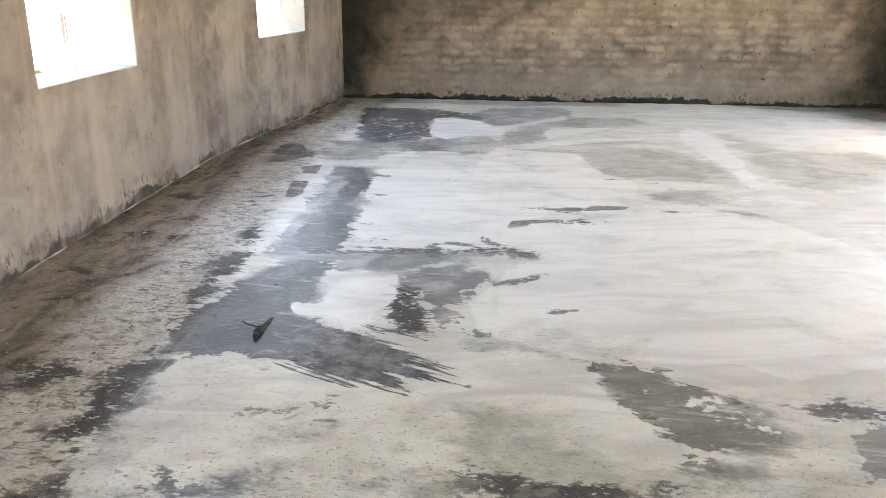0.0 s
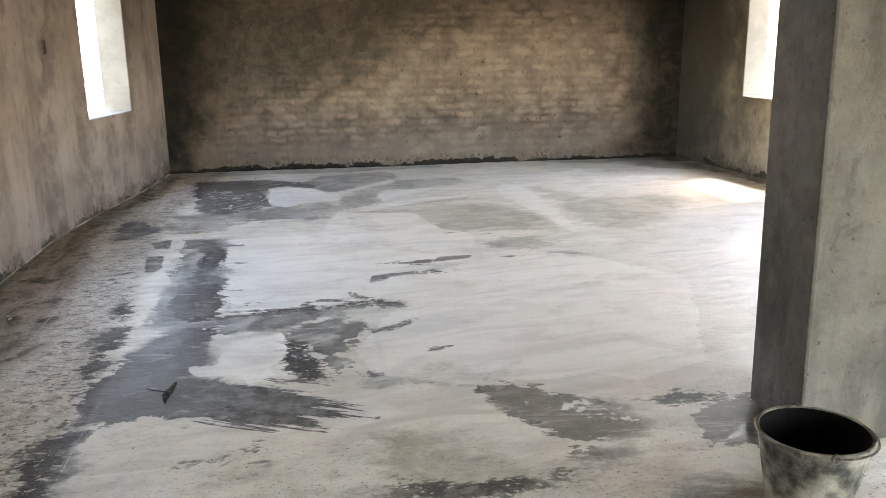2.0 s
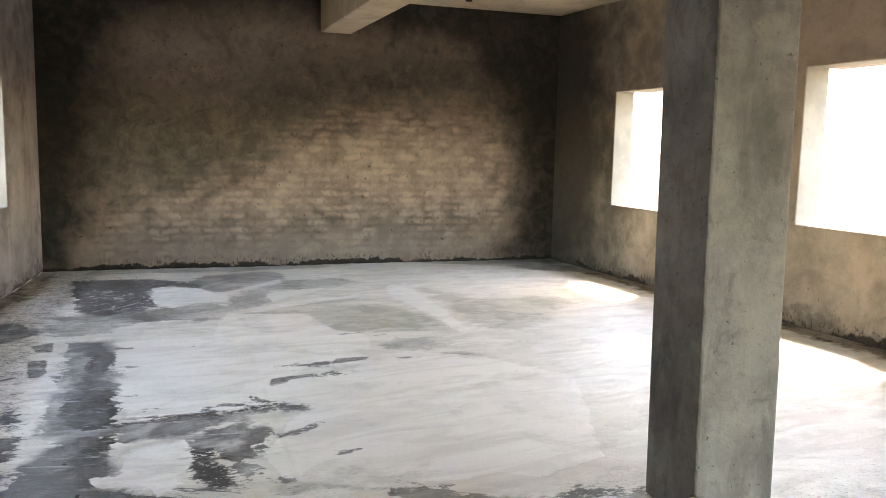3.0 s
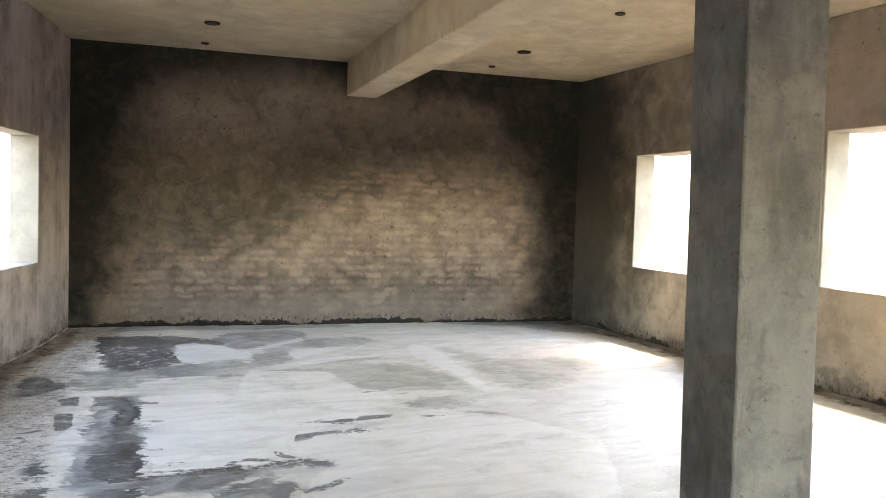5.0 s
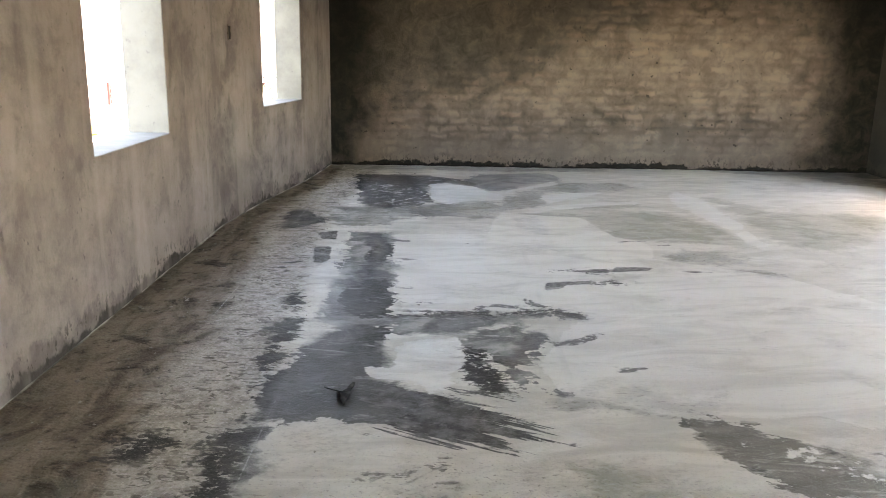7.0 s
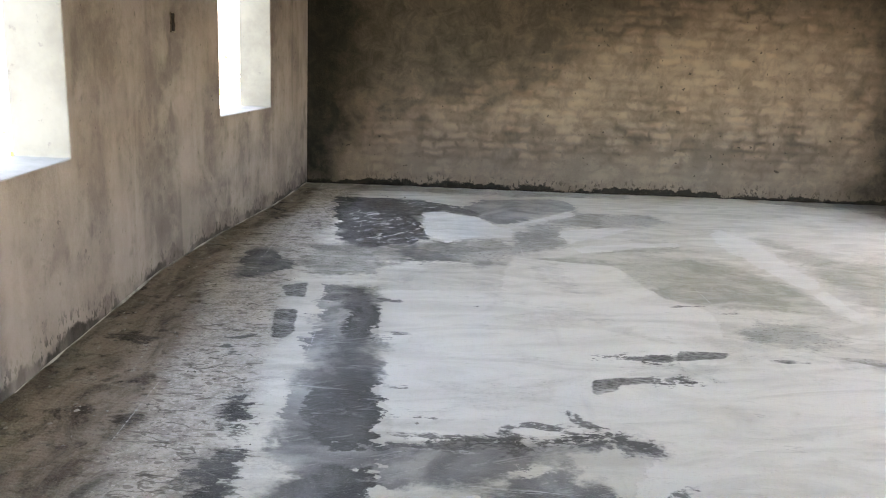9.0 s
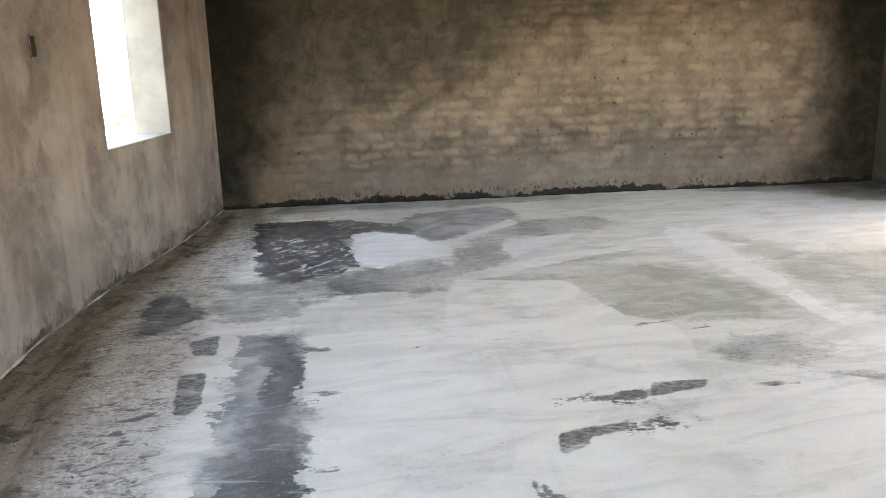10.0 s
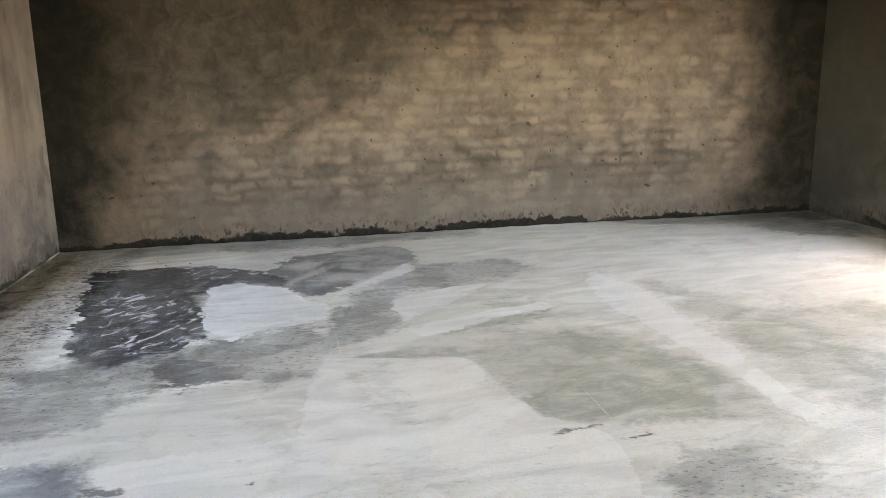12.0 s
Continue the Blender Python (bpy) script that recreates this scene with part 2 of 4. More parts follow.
    h = m.math('ADD', h, m.math('MULTIPLY', m.math('ADD', sandy, brown), m.math('ADD', m.math('MULTIPLY', gap, 0.7), m.math('MULTIPLY', pebble, 1.2))))
    m.bump(h, 0.75, 0.010)
    gloss = m.math('ADD', 0.19, m.math('MULTIPLY', m.math('MAXIMUM', d, g), 0.33))
    return m.done(c, rough, 0.0, m.math('MULTIPLY', gloss, m.step(m.math('MAXIMUM', brown, sandy), 0.0, 1.0, 1.0, 0.3)))


def plaster_material(name, pale, dark, warm, ghost=0.0, mould=True, damp=None, wear=1.0, spots=False, runny=False):
    """Cement plaster with clouds of damp; ghost: how far the bricks show through; a corner's painted shade, with some
    damp, is given as x, y, z and radius.
    """
    m = Nodes(name)
    big = m.noise(0.7, 5, 0.6)
    mid = m.noise(3.0, 6, 0.62, None, 0.3)
    small = m.noise(14, 5, 0.6)
    fine = m.noise(75, 4, 0.6)
    drip = m.noise(2.4, 5, 0.6, m.coords((1.9, 1.9, 0.5)), 0.3)
    c = m.mix(m.step(mid, 0.33, 0.67), dark, pale)
    c = m.mix(m.step(big, 0.42, 0.66, 0.0, 0.65), c, warm)
    c = m.mix(m.step(drip, 0.53, 0.72, 0.0, 0.32 * wear), c, tuple(v * 0.62 for v in dark))
    smudge = m.noise(1.5, 5, 0.62, m.coords((1.2, 1.2, 0.7)), 0.6)
    c = m.mix(m.step(smudge, 0.56, 0.68, 0.0, 0.4 * wear), c, tuple(v * 0.55 for v in dark))
    blot = m.noise(6.5, 5, 0.7, None, 0.6)
    patchy = m.noise(1.9, 4, 0.6, None, 0.5)
    c = m.mix(m.step(blot, 0.52, 0.70, 0.0, 0.55 * wear), c, tuple(v * 1.35 for v in warm))
    c = m.mix(m.step(blot, 0.30, 0.44, 0.55 * wear, 0.0), c, tuple(v * 0.60 for v in dark))
    c = m.mix(m.step(fine, 0.56, 0.72, 0.0, 0.24 * wear), c, tuple(v * 0.55 for v in dark))
    c = m.mix(m.step(fine, 0.28, 0.44, 0.20 * wear, 0.0), c, tuple(v * 1.3 for v in pale))
    c = m.mix(m.step(small, 0.55, 0.68, 0.0, 0.30 * wear), c, tuple(v * 0.6 for v in dark))
    h = m.math('ADD', m.math('MULTIPLY', fine, 0.25), m.math('MULTIPLY', small, 0.6))
    if ghost:
        place = m.tree.nodes.new("ShaderNodeTexCoord").outputs["Object"]
        spread = m.tree.nodes.new("ShaderNodeVectorMath")
        spread.operation = 'MULTIPLY_ADD'
        jig = m.tree.nodes.new("ShaderNodeTexNoise")
        jig.inputs["Scale"].default_value, jig.inputs["Detail"].default_value = 6.0, 6
        m.tree.links.new(place, jig.inputs["Vector"])
        m.tree.links.new(jig.outputs["Color"], spread.inputs[0])
        spread.inputs[1].default_value = (0.15, 0.15, 0.10)
        m.tree.links.new(place, spread.inputs[2])
        flip = m.tree.nodes.new("ShaderNodeMapping")
        flip.inputs["Rotation"].default_value = (radians(-90), 0, 0)
        m.tree.links.new(spread.outputs[0], flip.inputs["Vector"])
        b = m.tree.nodes.new("ShaderNodeTexBrick")
        for key, v in (("Scale", 1.0), ("Brick Width", 0.235), ("Row Height", 0.088), ("Mortar Size", 0.040), ("Mortar Smooth", 1.0)):
            b.inputs[key].default_value = v
        b.inputs["Color1"].default_value = (0, 0, 0, 1)
        b.inputs["Color2"].default_value = (1, 1, 1, 1)
        b.inputs["Mortar"].default_value = (0.0, 0.0, 0.0, 1)
        m.tree.links.new(flip.outputs[0], b.inputs["Vector"])
        shows = m.math('MULTIPLY', m.step(m.math('ADD', m.attr("bare"), m.math('MULTIPLY', m.math('SUBTRACT', mid, 0.5), 1.2)), -0.25, 0.35), ghost)
        c = m.mix(m.math('MULTIPLY', shows, m.math('MULTIPLY', b.outputs["Fac"], m.step(patchy, 0.38, 0.60, 0.10, 0.85))), c, tuple(v * 0.42 for v in warm))
        c = m.mix(m.math('MULTIPLY', shows, m.math('MULTIPLY', b.outputs["Color"], m.step(smudge, 0.36, 0.60, 0.20, 0.75))), c, (0.255, 0.165, 0.120))
        cell = m.tree.nodes.new("ShaderNodeTexVoronoi")
        cell.feature = 'SMOOTH_F1'
        cell.inputs["Scale"].default_value, cell.inputs["Smoothness"].default_value = 1.0, 0.35
        squash = m.tree.nodes.new("ShaderNodeVectorMath")
        squash.operation = 'MULTIPLY'
        squash.inputs[1].default_value = (5.2, 0.0, 8.0)
        m.tree.links.new(spread.outputs[0], squash.inputs[0])
        m.tree.links.new(squash.outputs[0], cell.inputs["Vector"])
        blob = cell.outputs["Distance"]
        c = m.mix(m.math('MULTIPLY', shows, m.step(blob, 0.15, 0.45, 0.22, 0.0)), c, (0.245, 0.185, 0.142))
        c = m.mix(m.math('MULTIPLY', shows, m.step(blob, 0.40, 0.66, 0.0, 0.55)), c, tuple(v * 0.5 for v in dark))
        tan = m.step(m.math('ADD', m.attr("bare"), m.math('MULTIPLY', m.math('SUBTRACT', m.noise(1.6, 5, 0.65, None, 0.5), 0.5), 2.4)), 0.0, 0.7, 0.0, 0.75)
        c = m.mix(m.math('MULTIPLY', tan, m.step(blot, 0.36, 0.62, 0.40, 0.80)), c, (0.235, 0.180, 0.140))
        z0 = m.tree.nodes.new("ShaderNodeSeparateXYZ")
        m.tree.links.new(place, z0.inputs[0])
        dado = m.step(m.math('ADD', z0.outputs[2], m.math('MULTIPLY', m.math('SUBTRACT', mid, 0.5), 0.25)), 0.10, 0.60, 0.30, 0.0)
        c = m.mix(dado, c, (0.25, 0.210, 0.178))
        # shade of the wall's sides and top, with some damp, put into the colour
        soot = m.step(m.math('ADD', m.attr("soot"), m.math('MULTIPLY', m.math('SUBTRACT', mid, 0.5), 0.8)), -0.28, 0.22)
        # irregular darker band across the upper wall
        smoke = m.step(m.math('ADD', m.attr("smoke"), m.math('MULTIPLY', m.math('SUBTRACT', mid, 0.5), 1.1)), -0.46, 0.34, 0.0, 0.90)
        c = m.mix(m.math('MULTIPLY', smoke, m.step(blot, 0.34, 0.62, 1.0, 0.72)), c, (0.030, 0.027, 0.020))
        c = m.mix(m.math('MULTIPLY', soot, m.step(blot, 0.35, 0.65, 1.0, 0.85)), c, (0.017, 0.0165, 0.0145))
        h = m.math('ADD', h, m.math('MULTIPLY', m.math('MULTIPLY', b.outputs["Fac"], shows), -0.3))
    # dark corner patch: the corner's shade, with some damp, put into the colour
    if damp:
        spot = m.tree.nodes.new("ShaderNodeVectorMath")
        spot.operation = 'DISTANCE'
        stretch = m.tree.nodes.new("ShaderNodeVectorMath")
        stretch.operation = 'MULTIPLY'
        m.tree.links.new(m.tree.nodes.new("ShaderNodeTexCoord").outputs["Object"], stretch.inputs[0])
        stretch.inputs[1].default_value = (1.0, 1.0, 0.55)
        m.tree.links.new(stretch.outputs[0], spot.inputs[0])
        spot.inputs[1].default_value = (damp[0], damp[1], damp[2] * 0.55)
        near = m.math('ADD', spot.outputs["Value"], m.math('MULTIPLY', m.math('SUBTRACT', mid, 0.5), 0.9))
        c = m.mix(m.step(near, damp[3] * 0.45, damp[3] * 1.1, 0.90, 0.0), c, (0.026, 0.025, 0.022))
    if mould:
        z = m.tree.nodes.new("ShaderNodeSeparateXYZ")
        m.tree.links.new(m.tree.nodes.new("ShaderNodeTexCoord").outputs["Object"], z.inputs[0])
        rise = m.math('SUBTRACT', z.outputs[2], m.math('MULTIPLY', m.math('SUBTRACT', mid, 0.42), 0.22))
        rise = m.math('SUBTRACT', rise, m.math('MULTIPLY', m.math('SUBTRACT', small, 0.5), 0.07))
        rise = m.math('ADD', rise, m.step(m.noise(1.1, 4, 0.6), 0.44, 0.60, 0.0, 0.045))
        c = m.mix(m.step(rise, 0.012, 0.04, 0.95, 0.0), c, (0.014, 0.013, 0.011))
        if ghost:
            wet = m.math('SUBTRACT', z.outputs[2], m.math('MULTIPLY', m.math('SUBTRACT', small, 0.40), 0.13))
            wet = m.math('SUBTRACT', wet, m.step(m.noise(1.3, 3, 0.55), 0.42, 0.58, -0.022, 0.026))
            c = m.mix(m.step(wet, 0.014, 0.034, 0.94, 0.0), c, (0.012, 0.0115, 0.010))
        tide = m.math('SUBTRACT', z.outputs[2], m.math('MULTIPLY', m.math('SUBTRACT', m.noise(2.2, 6, 0.68), 0.40), 0.75))
        c = m.mix(m.math('MULTIPLY', m.step(tide, 0.0, 0.05, 0.15 if ghost else 0.5, 0.0), m.step(small, 0.3, 0.6, 0.5, 1.0)), c, tuple(v * 0.5 for v in dark))
        specks = m.math('MULTIPLY', m.step(m.noise(20, 4, 0.66, m.coords((1.6, 1.6, 0.8))), 0.55, 0.60), m.step(rise, 0.02, 0.17, 1.0, 0.0))
        c = m.mix(m.math('MULTIPLY', specks, 0.9), c, (0.03, 0.027, 0.023))
        pits = m.step(m.noise(22, 2, 0.5), 0.70, 0.74)
        c = m.mix(m.math('MULTIPLY', pits, 0.75 if ghost else 0.4), c, (0.03, 0.027, 0.024))
    if runny:
        wash = m.noise(1.5, 4, 0.55, m.coords((1.6, 1.6, 0.28)), 0.35)
        c = m.mix(m.step(wash, 0.50, 0.64, 0.0, 0.45), c, tuple(v * 1.22 for v in pale))
        c = m.mix(m.step(wash, 0.34, 0.46, 0.45, 0.0), c, tuple(v * 0.85 for v in dark))
        blotch = m.noise(3.4, 3, 0.5, m.coords((1.2, 1.2, 0.8)), 0.2)
        c = m.mix(m.step(blotch, 0.64, 0.72, 0.0, 0.45), c, tuple(v * 0.55 for v in dark))
    if spots:
        holes = m.step(m.noise(34, 2, 0.5), 0.68, 0.73)
        c = m.mix(m.math('MULTIPLY', holes, 0.55), c, tuple(v * 0.45 for v in dark))
        runs = m.noise(3.2, 5, 0.62, m.coords((1.6, 1.6, 0.55)), 0.6)
        c = m.mix(m.step(runs, 0.50, 0.68, 0.0, 0.55), c, tuple(v * 0.55 for v in dark))
        h = m.math('SUBTRACT', h, m.math('MULTIPLY', holes, 0.5))
    m.bump(h, 0.7, 0.012)
    return m.done(c, m.step(small, 0.2, 0.8, 0.82, 0.98), 0.0, 0.12)


def plain_material(name, a, b, scale, rough=0.7, bump=0.3, metal=0.0, depth=0.004, spec=0.4):
    m = Nodes(name)
    n1, n2 = m.noise(scale, 6, 0.62), m.noise(scale * 7, 4, 0.6)
    c = m.mix(m.step(n1, 0.35, 0.66), a, b)
    c = m.mix(m.step(n2, 0.62, 0.75, 0.0, 0.4), c, tuple(v * 0.5 for v in a))
    m.bump(m.math('ADD', n1, m.math('MULTIPLY', n2, 0.4)), bump, depth)
    return m.done(c, rough, metal, spec)


def leaf_material():
    m = Nodes("leaf_green")
    info = m.tree.nodes.new("ShaderNodeNewGeometry").outputs["Random Per Island"]
    return m.done(m.mix(info, (0.05, 0.09, 0.025), (0.13, 0.16, 0.05)), 0.6)


FLOOR = floor_material()
PLASTER = plaster_material("grey_plaster", (0.215, 0.186, 0.175), (0.110, 0.094, 0.088), (0.184, 0.149, 0.137), wear=0.55, runny=True)
# the far corner of this plaster carries its shade in the colour
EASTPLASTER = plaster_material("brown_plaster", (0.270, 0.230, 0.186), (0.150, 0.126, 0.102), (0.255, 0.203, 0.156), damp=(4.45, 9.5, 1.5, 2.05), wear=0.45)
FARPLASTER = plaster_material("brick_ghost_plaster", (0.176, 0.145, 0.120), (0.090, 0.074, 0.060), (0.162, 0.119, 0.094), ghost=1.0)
COLUMN = plaster_material("column_plaster", (0.172, 0.168, 0.158), (0.100, 0.097, 0.090), (0.140, 0.126, 0.108), mould=False, spots=True)
CEILING = plaster_material("ceiling_plaster", (0.45, 0.385, 0.295), (0.33, 0.28, 0.217), (0.41, 0.328, 0.232), mould=False, wear=0.35)
REVEAL = plain_material("smooth_reveal_plaster", (0.125, 0.115, 0.10), (0.165, 0.152, 0.134), 3.0, 0.9, 0.3, 0.0, 0.006, 0.12)
FILLET = plain_material("dirty_mortar", (0.045, 0.041, 0.036), (0.33, 0.31, 0.28), 2.6, 0.9, 0.7, 0.0, 0.012)
MORTAR = plain_material("mortar", (0.13, 0.12, 0.105), (0.38, 0.36, 0.33), 7, 0.9, 0.7, 0.0, 0.012)
RUBBER = plain_material("cement_smeared_rubber", (0.030, 0.031, 0.030), (0.33, 0.32, 0.275), 7, 0.75, 0.4, spec=0.2)
BLACK = plain_material("black_rubber", (0.003, 0.003, 0.003), (0.007, 0.007, 0.007), 10, 0.9, 0.3, spec=0.08)
RUST = plain_material("rusty_wire", (0.055, 0.045, 0.036), (0.15, 0.13, 0.11), 40, 0.6, 0.3, 0.6)
DARKBOX = plain_material("dark_metal_box", (0.008, 0.0075, 0.007), (0.02, 0.018, 0.017), 30, 0.6, 0.2, spec=0.1)
EARTH = plain_material("dusty_ground", (0.095, 0.085, 0.066), (0.145, 0.130, 0.102), 0.8, 0.95, 0.4)
WHITEWASH = plain_material("whitewash", (0.74, 0.73, 0.70), (0.82, 0.81, 0.78), 1.2, 0.85, 0.2)
OCHRE = plain_material("ochre_paint", (0.20, 0.13, 0.03), (0.26, 0.17, 0.05), 2, 0.8, 0.2)
REDPAINT = plain_material("red_paint", (0.050, 0.006, 0.004), (0.065, 0.009, 0.006), 3, 0.6, 0.2)
LEAF = leaf_material()
BARK = plain_material("bark", (0.10, 0.075, 0.05), (0.18, 0.14, 0.10), 12, 0.9, 0.6)
CLOTH = plain_material("dirty_dark_cloth", (0.016, 0.017, 0.017), (0.075, 0.076, 0.074), 30, 0.9, 0.5, spec=0.1)


# ---- building blocks ----
def mesh_of(name, verts, faces, material, smooth=False):
    me = bpy.data.meshes.new(name)
    me.from_pydata([tuple(v) for v in verts], [], faces)
    me.materials.append(material)
    if smooth:
        me.shade_smooth()
    me.update()
    return me


def from_bm(name, bm, material, smooth=False):
    bmesh.ops.recalc_face_normals(bm, faces=bm.faces)
    me = bpy.data.meshes.new(name)
    bm.to_mesh(me)
    bm.free()
    me.materials.append(material)
    if smooth:
        me.shade_smooth()
    return me


def part(name, bm, material, parent, label="", smooth=False):
    ob = new(name, from_bm(name, bm, material, smooth))
    ob.parent = parent
    if label:
        tagged(ob, label)
    return ob


def box_bm(x0, x1, y0, y1, z0, z1, bevel=0.0, bm=None):
    bm = bm or bmesh.new()
    made = bmesh.ops.create_cube(bm, size=1.0, matrix=Matrix.Translation(((x0 + x1) / 2, (y0 + y1) / 2, (z0 + z1) / 2)) @ Matrix.Diagonal((x1 - x0, y1 - y0, z1 - z0, 1)))
    if bevel:
        edges = {e for v in made["verts"] for e in v.link_edges}
        bmesh.ops.bevel(bm, geom=list(edges), offset=bevel, segments=2, profile=0.5, affect='EDGES')
    return bm


def lathe_bm(profile, turns=40):
    """A closed ring of (radius, height) turned about z."""
    bm = bmesh.new()
    rings = [[bm.verts.new((r * math.cos(a), r * math.sin(a), z)) for r, z in profile] for a in (math.tau * k / turns for k in range(turns))]
    for k in range(turns):
        one, two = rings[k], rings[(k + 1) % turns]
        for i in range(len(profile) - 1):
            bm.faces.new((one[i], two[i], two[i + 1], one[i + 1]))
    bmesh.ops.remove_doubles(bm, verts=bm.verts, dist=1e-5)
    return bm


def tube_bm(points, radius, sides=8):
    """A wire through the points."""
    bm = bmesh.new()
    points = [Vector(p) for p in points]
    rings = []
    for k, p in enumerate(points):
        way = (points[min(k + 1, len(points) - 1)] - points[max(k - 1, 0)]).normalized()
        side = way.cross(Vector((0.13, 0.21, 0.97))).normalized()
        up = side.cross(way)
        rings.append([bm.verts.new(p + radius * (math.cos(a) * side + math.sin(a) * up)) for a in (math.tau * j / sides for j in range(sides))])
    for one, two in zip(rings, rings[1:]):
        for j in range(sides):
            bm.faces.new((one[j], one[(j + 1) % sides], two[(j + 1) % sides], two[j]))
    bm.faces.new(rings[0])
    bm.faces.new(rings[-1][::-1])
    return bm


def soften(ob, width=0.008):
    mod = ob.modifiers.new("worn_edges", 'BEVEL')
    mod.width, mod.segments, mod.limit_method, mod.angle_limit = width, 2, 'ANGLE', radians(35)


def wall(name, line, out, thick, height, windows, material, label):
    """A wall along the inner face's line of points (x, y); windows: (start, end, sill, lintel) by distance along the line's main axis.
    out: +1 or -1, the side of the line on which the thickness lies."""
    axis = 1 if abs(line[-1][1] - line[0][1]) > abs(line[-1][0] - line[0][0]) else 0
    line = sorted(line, key=lambda p: p[axis])
    knots = sorted({round(p[axis], 3) for p in line} | {v for w in windows for v in w[:2]})
    levels = sorted({-0.15, height} | {v for w in windows for v in w[2:]})
    other = [float(np.interp(k, [p[axis] for p in line], [p[1 - axis] for p in line])) for k in knots]

    def at(i, j, outer):
        a, b = knots[i], other[i] + out * thick * outer
        return (a, b, levels[j]) if axis == 0 else (b, a, levels[j])

    def solid(i, j):
        if not (0 <= i < len(knots) - 1 and 0 <= j < len(levels) - 1):
            return False
        a, z = (knots[i] + knots[i + 1]) / 2, (levels[j] + levels[j + 1]) / 2
        return not any(w[0] < a < w[1] and w[2] < z < w[3] for w in windows)

    bm = bmesh.new()
    quad = lambda *corners: bm.faces.new([bm.verts.new(c) for c in corners])
    for i in range(len(knots) - 1):
        for j in range(len(levels) - 1):
            if not solid(i, j):
                continue
            for outer in (0, 1):
                quad(at(i, j, outer), at(i + 1, j, outer), at(i + 1, j + 1, outer), at(i, j + 1, outer))
            for near, u, v in ((solid(i - 1, j), (i, j), (i, j + 1)), (solid(i + 1, j), (i + 1, j), (i + 1, j + 1)),
                               (solid(i, j - 1), (i, j), (i + 1, j)), (solid(i, j + 1), (i, j + 1), (i + 1, j + 1))):
                if not near:
                    quad(at(*u, 0), at(*v, 0), at(*v, 1), at(*u, 1)).material_index = 1
    bmesh.ops.remove_doubles(bm, verts=bm.verts, dist=1e-4)
    ob = new(name, from_bm(name, bm, material))
    ob.data.materials.append(REVEAL)
    soften(ob, 0.010)
    return tagged(ob, label, "wall", kind="structure")


# ---- the hall ----
HEIGHT, FAR, NEAR = 3.185, 9.31, -3.2
WEST = [(-2.165, NEAR), (-2.165, 5.95), (-2.060, 6.95), (-1.876, 8.12), (-1.770, FAR)]
EAST = [(4.43 + 0.06 * (FAR - NEAR), NEAR), (4.43, FAR)]


def west_x(y):
    return np.interp(y, [p[1] for p in WEST], [p[0] for p in WEST])


def east_x(y):
    return np.interp(y, [p[1] for p in EAST], [p[0] for p in EAST])


def inside(px, py, outline):
    """Signed distance to an outline, positive inside, for arrays of places."""
    pts = np.array(outline, float)
    best, sign = np.full(px.shape, 1e9), np.full(px.shape, -1.0)
    for (ax, ay), (bx, by) in zip(pts, np.roll(pts, -1, 0)):
        ex, ey = bx - ax, by - ay
        k = np.clip(((px - ax) * ex + (py - ay) * ey) / (ex * ex + ey * ey + 1e-12), 0, 1)
        best = np.minimum(best, np.hypot(px - ax - k * ex, py - ay - k * ey))
        cross = ((ay > py) != (by > py)) & (px < ex * (py - ay) / (ey + (1e-12 if ey >= 0 else -1e-12)) + ax)
        sign = np.where(cross, -sign, sign)
    return best * sign


def grid_sheet(name, us, vs, place, layers, material):
    """A sheet over a grid of (u, v); place gives its points, layers its named fields."""
    u, v = np.meshgrid(us, vs)
    xyz = np.stack(place(u, v), -1).reshape(-1, 3)
    nu, nv = len(us), len(vs)
    i = np.arange(nu * nv).reshape(nv, nu)
    faces = np.stack([i[:-1, :-1], i[:-1, 1:], i[1:, 1:], i[1:, :-1]], -1).reshape(-1, 4)
    me = bpy.data.meshes.new(name)
    me.from_pydata(xyz.tolist(), [], faces.tolist())
    for key, field in layers(u, v).items():
        me.attributes.new(key, 'FLOAT', 'POINT').data.foreach_set("value", field.astype(np.float32).ravel())
    me.materials.append(material)
    me.shade_smooth()
    me.update()
    return new(name, me)


# stains of the floor and some painted shade, each an outline in metres
STAINS = {"dark": [], "mid": [], "olive": [], "white": [], "speck": [], "finger": [], "spot": [], "chalk": [], "thin": [], "damp": [], "scratch": [], "skim": [], "bar": [], "patch": []}


def stain(layer, text):
    STAINS[layer].append([tuple(float(v) for v in p.split(",")) for p in text.split()])


stain("mid", "-0.30,8.36 -0.05,8.69 0.26,8.84 0.57,8.91 0.75,8.69 0.74,8.40 0.64,8.32 0.46,8.17 0.23,7.88 0.10,7.76 -0.04,7.64 -0.20,7.95 -0.30,8.12")
stain("damp", "0.69,8.33 0.96,8.29 1.35,8.30 1.48,8.04 1.08,7.80 0.74,7.67 0.52,7.67 0.42,7.91")
stain("dark", "-1.42,8.62 -1.03,8.64 -0.64,8.57 -0.30,8.36 -0.16,8.08 -0.20,7.95 -0.45,8.08 -0.59,8.01 -0.63,7.71 -0.61,7.40 -0.56,7.11 -0.65,7.00 -0.80,6.82 -0.98,6.75 -1.22,6.90 -1.28,7.51")
stain("damp", "-1.21,6.90 -0.81,6.93 -0.45,7.01 -0.30,7.14 -0.09,7.20 -0.01,6.98 -0.04,6.61 -0.11,6.46 -0.27,6.38 -0.37,6.38 -0.50,6.43 -0.65,6.44 -0.84,6.42 -0.98,6.37 -1.14,6.37")
stain("damp", "0.06,7.29 0.23,7.66 0.46,7.73 0.48,7.22 0.31,6.85 0.13,6.82 -0.02,6.79")
